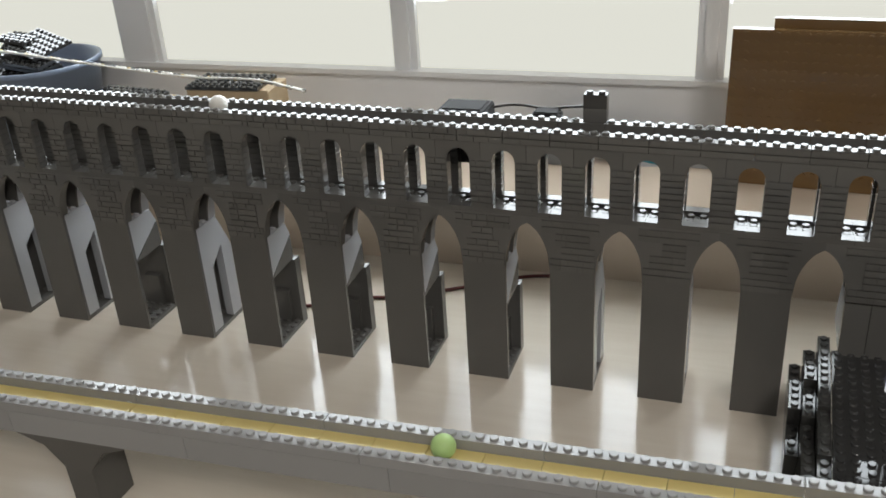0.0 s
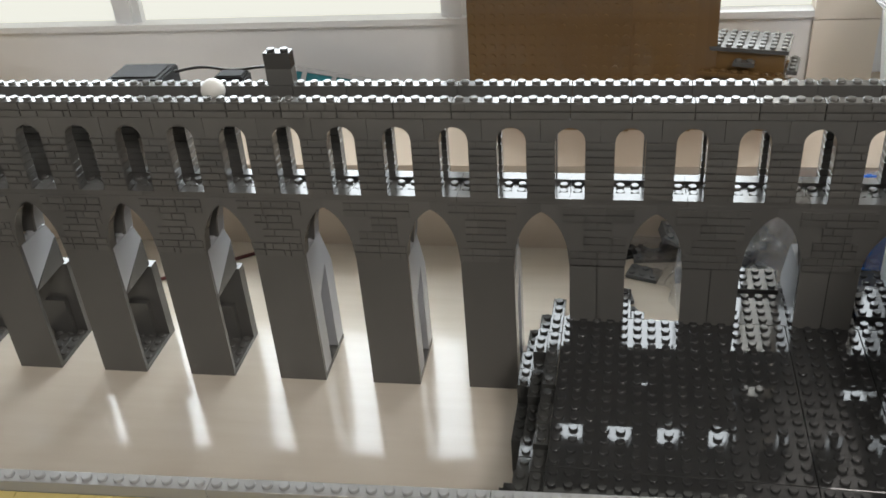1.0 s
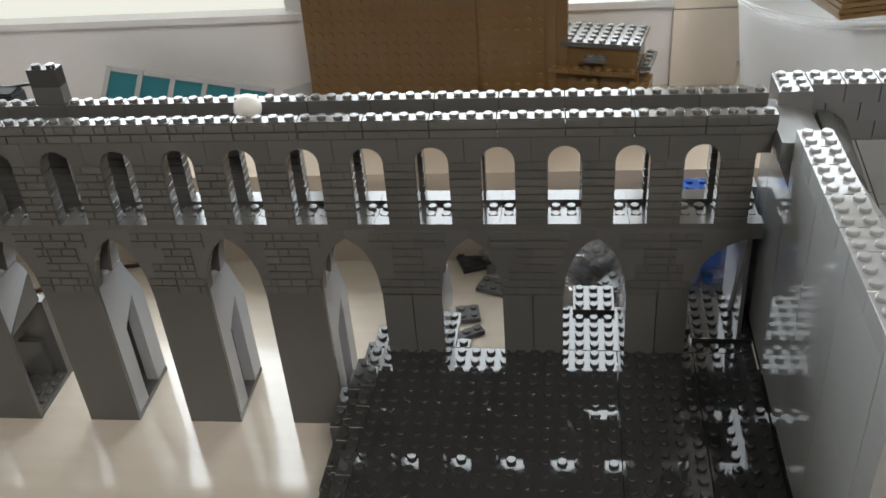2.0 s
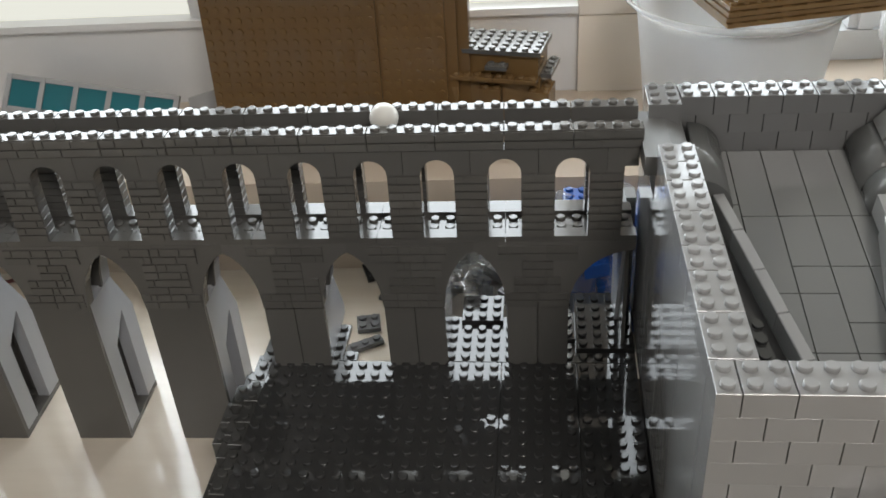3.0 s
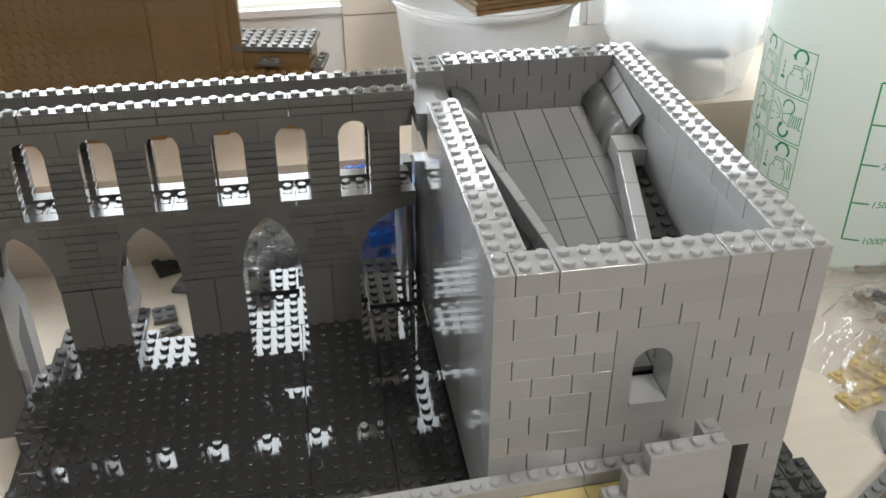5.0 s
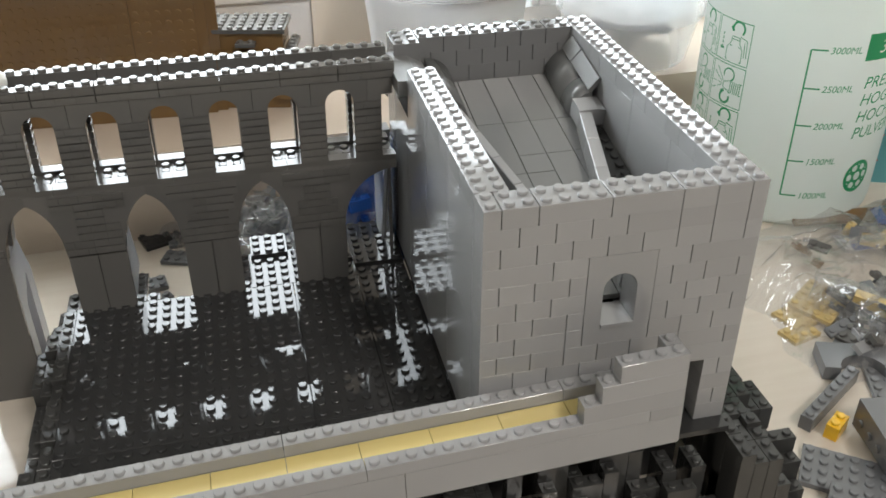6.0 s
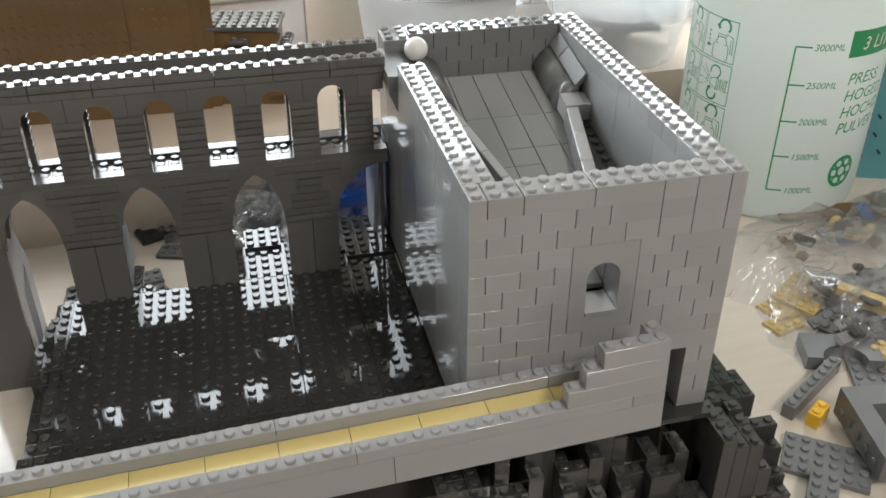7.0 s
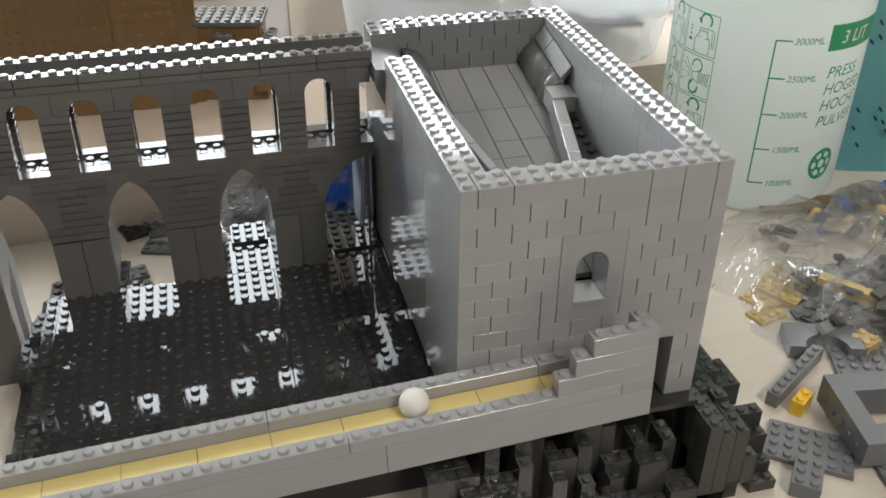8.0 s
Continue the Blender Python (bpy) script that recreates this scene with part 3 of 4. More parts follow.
# ---- black rock base ----
def build_base():
    rb = thing("rock_base", TOWER, "black toy-brick rock base with rows of bare studs", "base model")
    rnd = random.Random(11)
    store = {}
    # plates that carry the yard, in local studs: x, y, columns, rows, height above the yard
    plates = [(-25, 6, 16, 16, 0), (-9, 6, 5, 16, 0), (-4, 6, 4, 16, 0), (-25, 2, 16, 4, 0), (-9, 2, 5, 4, 0), (-4, 2, 4, 4, 0),
              (-24, 22, 4, 4, 0), (-16, 22, 8, 5, 0), (-8, 22, 8, 8, 0), (-20, 22, 1, 1, 0),
              (0, -1, 16, 30, 0), (16, 2, 2, 26, -1)]
    for x, y, nx, ny, dz in plates:
        covered = x == 0
        bm = bmesh.new()
        brick(bm, 0, 0, 0, nx, ny, P, top=not covered)
        part("plate", bm, BLACK, rb, m=at(x * S, y * S, BASE - P + dz * P + (0.005 if covered else 0)))
    # slightly raised plates behind the arches
    for x, y, nx, ny, up in ((-8, 24, 4, 3, 1), (-4, 23, 4, 6, 1), (-12, 26, 3, 3, 1)):
        bm = bmesh.new()
        brick(bm, 0, 0, 0, nx, ny, P)
        part("plate", bm, BLACK, rb, m=at(x * S, y * S, BASE + 0.0001 + (up - 1) * P))
    # fill under the yard
    bm = bmesh.new()
    box(bm, -24 * S, 3 * S, 0, 15 * S, 21 * S, BASE - P - 0.0005)
    part("core", bm, BLACK, rb)
    # jagged flanks of bricks, left and front right
    def rock(x, y, z, nx, ny, h):
        def make():
            b_ = bmesh.new()
            brick(b_, 0, 0, 0, nx, ny, h)
            return finish(b_, "rock_brick", ROCK)
        part("rock_brick", cached(store, (nx, ny, round(h, 4)), make), ROCK, rb, m=at(x * S, y * S, z))

    y = 1
    while y < 23:
        n = rnd.choice((2, 3))
        for d, hs in ((1, (16, 17, 17)), (2, (12, 14, 16)), (3, (8, 10, 12))):
            if d < 3 or rnd.random() < 0.8:
                rock(-25 - d, y, 0, 1, n, rnd.choice(hs) * P)
        y += n
    for x in range(-2, 21, 2):
        for d, hs in ((1, (11, 14, 16)), (2, (8, 11, 13)), (3, (4, 7, 9)), (4, (2, 4))):
            rock(x, 1 - d, 0, rnd.choice((1, 2, 2)), 1, rnd.choice(hs) * P)
    for yy in range(-3, 26, 2):
        for d, low, hs in ((0, 0, (17, 16, 17)), (1, 0, (15, 16, 14)), (2, 1, (12, 14, 15)), (3, 3, (9, 11, 13)), (4, 6, (9, 11))):
            if d < 4 or rnd.random() < 0.5:
                rock(17 + d - (1 if yy < 0 else 0), yy, low * P, 1, 2 if d < 3 else rnd.choice((1, 2)), (rnd.choice(hs) - low) * P)


# ---- lower ball channel ----
CHANNEL = Matrix.Translation((0.118, -0.1765, 0.1023)) @ pose(0, 0, 0, 0, -1.72, 0)
# local: x runs to the left as negative studs, y = 0 against the tower, z = 0 top of the rails


def build_channel():
    ch = thing("ball_channel", CHANNEL, "sloping light grey toy-brick ball channel with a yellow tiled floor", "ball track")
    store = {}
    for row, seam in ((0, 6), (3, 2)):
        cuts = [0] + [-seam - 16 * i for i in range(9)]
        for a, b in zip(cuts, cuts[1:]):
            k = a - b
            bm = bmesh.new()
            brick(bm, 0, 0, 0, k, 1, 2 * P)
            part("rail_brick", bm, LIGHT, ch, m=at(b * S, -(row + 1) * S, -2 * P))
    for i in range(34):
        def make():
            bm = bmesh.new()
            brick(bm, 0, 0, 0, 4, 2, P, top=False)
            return finish(bm, "floor_tile", TAN)
        part("floor_tile", cached(store, 4, make), TAN, ch, "smooth yellow tile", m=at((-4 * i - 6) * S, -3 * S, -3 * P))
    for i in range(9):
        for row in (0, 3):
            bm = bmesh.new()
            brick(bm, 0, 0, 0, 16, 1 if row else 3, 5 * P, top=False)
            part("beam_brick", bm, LIGHT, ch, m=at((-16 * i - 16) * S, -(4 if row else 3) * S, -2 * P - 5 * P - (0.0002 if row else P)))
    # stepped end block
    for x0, z in ((-6, 0), (-5, 1), (-4, 2)):
        bm = bmesh.new()
        brick(bm, 0, 0, 0, -x0, 1, B)
        part("end_brick", bm, LIGHT, ch, m=at(x0 * S, -4 * S, z * B + 0.0001))
    bm = bmesh.new()
    brick(bm, 0, 0, 0, 1, 1, 3 * B)
    part("end_brick", bm, LIGHT, ch, m=at(-1 * S, -3 * S, 0.0001))
    # arched supports that stand on the table
    for x0 in (-40, -92):
        bm = bmesh.new()
        prism(bm, [(0, -0.10), (2.5 * S, -0.10), (2.5 * S, -0.045), (4.0 * S, -0.03), (6.5 * S, -0.0232), (-4 * S, -0.0232), (-1.5 * S, -0.03), (0, -0.045)], -3.9 * S, -0.1 * S)
        part("support", bm, DARK, ch, m=at(x0 * S, 0, 0))


# ---- balls ----
def ball(name, material, label):
    bm = bmesh.new()
    bmesh.ops.create_uvsphere(bm, u_segments=40, v_segments=24, radius=0.007)
    for f in bm.faces:
        f.smooth = True
    return tagged(part(name, bm, material), label, "ball", "rolling balls")


build_aqueduct()
build_tower()
build_base()
build_channel()


# ---- things behind and beside the model ----
GLASSY = clear("clear_film", (0.88, 0.88, 0.87), 0.045, 0.79, 0.62)


def milky(name, rgb, share):
    """Cloudy plastic that lets the window's light glow through its wall."""
    m, nt, b = nodes_of(name)
    n, l = nt.nodes.new, nt.links.new
    b.inputs["Base Color"].default_value, b.inputs["Roughness"].default_value = (*rgb, 1), 0.25
    tr, mix, nz = n("ShaderNodeBsdfTranslucent"), n("ShaderNodeMixShader"), n("ShaderNodeTexNoise")
    nz.inputs["Scale"].default_value = 12.0
    mr = n("ShaderNodeMapRange")
    mr.inputs[3].default_value, mr.inputs[4].default_value = share - 0.08, share + 0.08
    l(nz.outputs[0], mr.inputs[0])
    l(mr.outputs[0], mix.inputs[0])
    tr.inputs[0].default_value = (*rgb, 1)
    l(b.outputs[0], mix.inputs[1])
    l(tr.outputs[0], mix.inputs[2])
    l(mix.outputs[0], nt.nodes["Material Output"].inputs[0])
    return m


TUB = milky("frosted_tub_plastic", (0.95, 0.955, 0.96), 0.72)
TUB_CLEAR = clear("clear_tub_plastic", (0.93, 0.94, 0.95), 0.06, 0.72, 0.12)
BOTTLE = milky("milky_bottle_plastic", (0.87, 0.905, 0.87), 0.48)
PRINT = plastic("green_print", (0.01, 0.30, 0.11), 0.4, 0.05)
BAG = plastic("teal_bag_film", (0.12, 0.34, 0.36), 0.3, 0.1)
SPOT = plastic("dark_spot_print", (0.01, 0.03, 0.04), 0.4, 0.05)
RED = plastic("red_print", (0.45, 0.03, 0.02), 0.4, 0.05)
MID = plastic("mid_grey_plastic", (0.17, 0.175, 0.18), 0.2)
SAND = plastic("tan_plastic", (0.56, 0.42, 0.18), 0.25)
CARD = painted("tan_card", (0.50, 0.38, 0.24), 0.8)
CABLE = plastic("cable_rubber", (0.012, 0.010, 0.010), 0.4)
CABLE_RED = plastic("dark_red_cable", (0.10, 0.015, 0.012), 0.4)


def lathe(bm, profile, n=56, close=False):
    rings = []
    for r, z in profile:
        rings.append([bm.verts.new((r * math.cos(2 * math.pi * i / n), r * math.sin(2 * math.pi * i / n), z)) for i in range(n)])
    for a, b in zip(rings, rings[1:]):
        for i in range(n):
            f = bm.faces.new((a[i], a[(i + 1) % n], b[(i + 1) % n], b[i]))
            f.smooth = True
    bm.faces.new(rings[0][::-1])
    if close:
        bm.faces.new(rings[-1])


def tube(name, pts, r, material, label, category):
    cu = bpy.data.curves.new(name, "CURVE")
    cu.dimensions, cu.bevel_depth, cu.bevel_resolution, cu.resolution_u = "3D", r, 3, 8
    sp = cu.splines.new("BEZIER")
    sp.bezier_points.add(len(pts) - 1)
    for bp, p in zip(sp.bezier_points, pts):
        bp.co, bp.handle_left_type, bp.handle_right_type = p, "AUTO", "AUTO"
    cu.materials.append(material)
    return tagged(new(name, cu), label, category)


def build_brown_plates():
    st = thing("baseplate_stack", at(-0.2505, 0.2440, 0.0733, -3.0, 0, -4.0), "stack of brown studded toy plates leaning against the window wall", "toy plates")
    turn = pose(0, 0, 0, 90, 0, 0)
    for i, (x, nx, ny, studded) in enumerate(((0, 16, 17, True), (0, 22, 17, True), (0, 23, 17, False), (4, 20, 18, False), (4, 20, 18, False), (5, 19, 18, False))):
        bm = bmesh.new()
        brick(bm, 0, 0, 0, nx, ny, P - 0.0003, top=False)
        if studded:
            for a in range(nx):
                for b in range(1, ny):
                    if i == 0 or a >= 16:
                        disc(bm, (a + 0.5) * S, (b + 0.5) * S, P - 0.0003, 0.0026, 0.0019, n=12)
        part("plate", bm, BROWN, st, m=Matrix.Translation((x * S, i * 0.0037 + 0.0033, 0)) @ turn)


def build_brown_box():
    bx = thing("brick_box", at(-0.0735, 0.2490, 0.0732, 0, 0, -14.0), "brown toy-brick box with a glossy dark studded lid", "toy brick box")
    w = 8.4 * S
    bm = bmesh.new()
    rounded(bm, 0, 0, 0, w, 5 * S, 0.0450, 0.0006, 1)
    part("body", bm, BROWN, bx)
    for x, nx in ((-1, 2), (3, 2), (7.4, 2)):
        bm = bmesh.new()
        brick(bm, 0, 0, 0, nx, 3, 3 * B)
        part("corner_brick", bm, BROWN, bx, m=at(x * S, -0.9 * S if nx else 0, 0.0103))
    for k in range(4):
        bm = bmesh.new()
        brick(bm, 0, 0, 0, 2, 1, P)
        part("plate", bm, BROWN, bx, m=at((0.3 + 2 * k) * S, -1.0 * S, 0.0451))
    bm = bmesh.new()
    # near-black lid coloured grey in place of the window's reflection on it
    brick(bm, 0, 0, 0, 9, 5, P)
    part("lid", bm, DARK, bx, "glossy dark studded lid, greyed for its window reflection", m=at(-0.5 * S, -0.1 * S, 0.0630))
    for x, y, z, nx, ny in ((-1.0, 0.4, 0.0540, 1, 3), (8.4, 0.2, 0.0470, 1, 4), (3.6, -0.95, 0.0540, 2, 1), (4.2, 5.1, 0.0580, 1, 1)):
        bm = bmesh.new()
        brick(bm, 0, 0, 0, nx, ny, P)
        part("flange_plate", bm, DARK, bx, "small grey plate", m=at(x * S, y * S, z))
    bm = bmesh.new()
    brick(bm, 0, 0, 0, 8, 4, 0.0177, top=False)
    part("collar", bm, BROWN, bx, m=at(0.2 * S, 0.3 * S, 0.0452))


def build_left_things():
    # tan box with studded lid
    bx = thing("card_box", at(-0.775, 0.205, 0.0732, 0, 0, 4), "tan card box with a glossy dark studded plate on top", "box")
    bm = bmesh.new()
    rounded(bm, 0.004, 0.004, 0, 0.094, 0.05, 0.075, 0.001, 1)
    part("body", bm, CARD, bx)
    bm = bmesh.new()
    brick(bm, 0, 0, 0, 10, 6, P)
    part("lid", bm, BLACK, bx, "glossy dark studded plate", m=at(0.004, 0.002, 0.0753))
    bx = thing("card_box", at(-0.895, 0.19, 0.0732, 0, 0, -6), "low tan card box with dark toy plates on top", "box")
    bm = bmesh.new()
    rounded(bm, 0.0, 0.0, 0, 0.09, 0.06, 0.059, 0.001, 1)
    part("body", bm, CARD, bx)
    bm = bmesh.new()
    brick(bm, 0, 0, 0, 10, 6, 2 * P)
    part("plate", bm, BLACK, bx, m=at(0.003, 0.002, 0.0593))
    # blue-grey tub with black plates
    tb = thing("storage_tub", at(-0.985, 0.247, 0.0732), "round blue-grey plastic tub filled with black toy plates", "tub")
    bm = bmesh.new()
    lathe(bm, ((0.056, 0), (0.067, 0.084), (0.070, 0.085), (0.070, 0.090), (0.066, 0.090), (0.054, 0.004)))
    part("tub", bm, plastic("blue_grey_tub", (0.20, 0.25, 0.34), 0.3), tb)
    rnd = random.Random(3)
    for i in range(7):
        bm = bmesh.new()
        brick(bm, -4 * S, -2 * S, 0, rnd.choice((6, 8, 9)), rnd.choice((3, 4, 6)), P)
        part("toy_plate", bm, BLACK, tb, m=at(rnd.uniform(-0.02, 0.012), rnd.uniform(-0.02, 0.005), 0.076 + 0.0055 * i, rnd.uniform(-10, 14), rnd.uniform(-9, 9), rnd.uniform(-25, 25)))
    # black adapter boxes hung on the rear rail, and the lead to the sensor
    for x, y, w, d, z, h, lab in ((-0.4420, 0.0335, 0.036, 0.030, 0.160, 0.0385, "black plastic adapter box clipped behind the rear rail"), (-0.3720, 0.0335, 0.020, 0.014, 0.182, 0.0175, "small black plastic plug behind the rear rail")):
        bm = bmesh.new()
        rounded(bm, 0, 0, 0, w, d, h, 0.0012, 2)
        t = thing("adapter_box", at(x, y, z, 0, 0, 0), lab, "adapter")
        part("case", bm, CASE, t)
        bm = bmesh.new()
        rounded(bm, w * 0.1, d * 0.15, h, w * 0.9, d * 0.85, h + 0.0008, 0.0003, 1)
        part("cap", bm, CASE, t)
        bm = bmesh.new()
        box(bm, w * 0.3, -0.0009, h * 0.5, w * 0.7, 0.0004, h * 0.8)
        part("clip", bm, CASE, t)
    tube("cable", [(-0.405, 0.055, 0.196), (-0.39, 0.058, 0.1975), (-0.365, 0.05, 0.1985), (-0.345, 0.042, 0.203), (-0.333, 0.0325, 0.2070)], 0.0009, CABLE, "thin black cable running to the sensor block", "cable")
    tube("cable", [(-0.96, 0.03, 0.0016), (-0.902, 0.043, 0.0016), (-0.885, 0.071, 0.0016), (-0.80, 0.085, 0.0016), (-0.70, 0.07, 0.0016), (-0.63, 0.062, 0.0016), (-0.585, 0.066, 0.0016), (-0.555, 0.088, 0.0016), (-0.519, 0.097, 0.0016), (-0.456, 0.131, 0.0016), (-0.41, 0.160, 0.0016), (-0.38, 0.168, 0.0016)], 0.0015, CABLE_RED, "dark red cable lying on the table", "cable")
    # bead chain over the boxes
    rope = thing("bead_chain", at(0, 0, 0), "long string of small dark and pale beads", "bead chain")
    way = [Vector(p) for p in ((-1.02, 0.205, 0.186), (-0.90, 0.212, 0.172), (-0.772, 0.222, 0.1575), (-0.69, 0.222, 0.1565), (-0.630, 0.200, 0.1545))]
    meshes = []
    for mat in (BLACK, WHITE, SAND):
        bm = bmesh.new()
        bmesh.ops.create_icosphere(bm, subdivisions=2, radius=0.0021)
        for f in bm.faces:
            f.smooth = True
        meshes.append(finish(bm, "bead", mat))
    n = 0
    for a, b in zip(way, way[1:]):
        m = int((b - a).length / 0.0043)
        for i in range(m):
            part("bead", meshes[(n // 3) % 2 if n % 7 else 2], None, rope, m=Matrix.Translation(a.lerp(b, i / m)))
            n += 1
    t = tube("cord", [tuple(p + Vector((0, -0.006, 0.002))) for p in way], 0.0011, WHITE, "", "")
    t.parent = rope
    # teal glazed strip
    tp = thing("glazed_panel", at(-0.434, 0.268, 0.0925, -40, 10, 0), "row of clear teal toy windows in a grey frame", "toy window panel")
    bm = bmesh.new()
    box(bm, 0, 0, 0, 0.138, 0.004, 0.005)
    box(bm, 0, 0, 0.027, 0.138, 0.004, 0.031)
    for i in range(6):
        box(bm, i * 0.0268, -0.0004, 0.0, i * 0.0268 + 0.004, 0.0044, 0.031)
    part("frame", bm, LIGHT, tp)
    for i in range(5):
        bm = bmesh.new()
        box(bm, i * 0.0268 + 0.004, 0.001, 0.005, (i + 1) * 0.0268, 0.003, 0.027)
        part("pane", bm, TEAL, tp, "teal pane")
    bm = bmesh.new()
    brick(bm, 0, 0, 0, 4, 4, 0.0155)
    tagged(part("toy_brick", bm, MID, m=at(-0.428, 0.258, 0.0732)), "grey toy brick under the glazed panel", "toy brick")
    pl = thing("toy_plate", at(-0.283, 0.272, 0.0733, -12, 0, 0), "thin light grey toy plate leaning on the wall", "toy plate")
    bm = bmesh.new()
    prism(bm, [(0, 0), (0.032, 0), (0.032, 0.0300), (0, 0.0215)], 0, 0.0032)
    part("slab", bm, LIGHT, pl)


def build_tubs():
    t = thing("bucket", at(0.128, 0.250, 0.0732), "frosted white plastic bucket under a stack of brown toy plates", "bucket")
    bm = bmesh.new()
    lathe(bm, ((0.056, 0), (0.058, 0.002), (0.068, 0.086), (0.0700, 0.092), (0.0720, 0.0925), (0.0720, 0.094), (0.0688, 0.094), (0.0660, 0.086), (0.0565, 0.004)))
    part("shell", bm, TUB, t)
    bm = bmesh.new()
    lathe(bm, ((0.0722, 0.0925), (0.0785, 0.0985), (0.0785, 0.1003), (0.0765, 0.1006), (0.0760, 0.0992), (0.0722, 0.0950)))
    part("rim", bm, TUB_CLEAR, t, "clear glossy rim")
    st = thing("plate_stack", at(0.105, 0.174, 0.1742, 0, 0, 12.6), "stack of brown studded toy plates lying on the bucket", "toy plates")
    bm = bmesh.new()
    box(bm, 0.4 * S, 0.08 * S, P - 0.0005, 1.1 * S, 1.2 * S, P + 0.0001)
    rib = finish(bm, "tube", BROWN)
    for i, (x, y, nx, ny) in enumerate(((0, 0, 18, 16), (-0.1, 0.15, 18, 16), (0, 0.1, 18, 16), (0.15, 0.3, 17, 15), (0.9, 0.6, 16, 14), (0.7, 0.8, 16, 14))):
        bm = bmesh.new()
        brick(bm, 0, 0, 0, nx, ny, P - 0.0005, top=i > 2)
        part("plate", bm, BROWN, st, m=at(x * S, y * S, i * (P + 0.0002)))
        if i < 3:
            for k in range(nx // 2):
                part("tube", rib, BROWN, st, m=at((x + 2 * k) * S, y * S, i * (P + 0.0002)))
    t = thing("clear_tub", at(0.311, 0.283, 0.0732), "clear round plastic tub with a white bag and loose parts", "tub")
    bm = bmesh.new()
    lathe(bm, ((0.053, 0), (0.056, 0.002), (0.0640, 0.042), (0.0665, 0.0425), (0.0672, 0.044), (0.0735, 0.112), (0.0775, 0.113), (0.0775, 0.116), (0.0725, 0.1165), (0.0650, 0.045), (0.0625, 0.044), (0.054, 0.004)))
    part("shell", bm, TUB_CLEAR, t)
    rnd = random.Random(9)
    for i in range(12):
        bm = bmesh.new()
        brick(bm, 0, 0, 0, rnd.choice((2, 3, 4)), rnd.choice((1, 2)), rnd.choice((P, B)))
        a, r = rnd.uniform(0, 6.28), rnd.uniform(0.008, 0.030)
        part("toy_brick", bm, rnd.choice((MID, LIGHT, WHITE, LIGHT)), t, m=at(r * math.cos(a) - 0.008, r * math.sin(a), 0.005 + 0.0022 * i, rnd.uniform(-14, 14), rnd.uniform(-14, 14), rnd.uniform(0, 360)))
    navy = plastic("navy_plastic", (0.03, 0.05, 0.11), 0.2)
    for x, y, z, n, rz in ((-0.046, -0.036, 0.036, 7, -5), (-0.028, -0.040, 0.031, 7, 4), (-0.040, -0.020, 0.041, 8, -12)):
        bm = bmesh.new()
        brick(bm, 0, 0, 0, n, 2, P)
        part("toy_brick", bm, navy, t, m=at(x, y, z, 8, 3, rz))
    # crumpled white bag
    bm = bmesh.new()
    lathe(bm, ((0.030, 0.034), (0.050, 0.046), (0.054, 0.060), (0.044, 0.072), (0.028, 0.083), (0.010, 0.090)), n=40, close=True)
    for v in bm.verts:
        k = 0.10 * math.sin(v.co.x * 210 + v.co.z * 160) + 0.08 * math.sin(v.co.y * 330 - v.co.z * 240) + rnd.uniform(-0.02, 0.02)
        v.co.x, v.co.y, v.co.z = v.co.x * (1 + k), v.co.y * (1 + k), v.co.z * (1 + 0.4 * k)
    part("bag", bm, TUB, t, "crumpled white plastic bag")


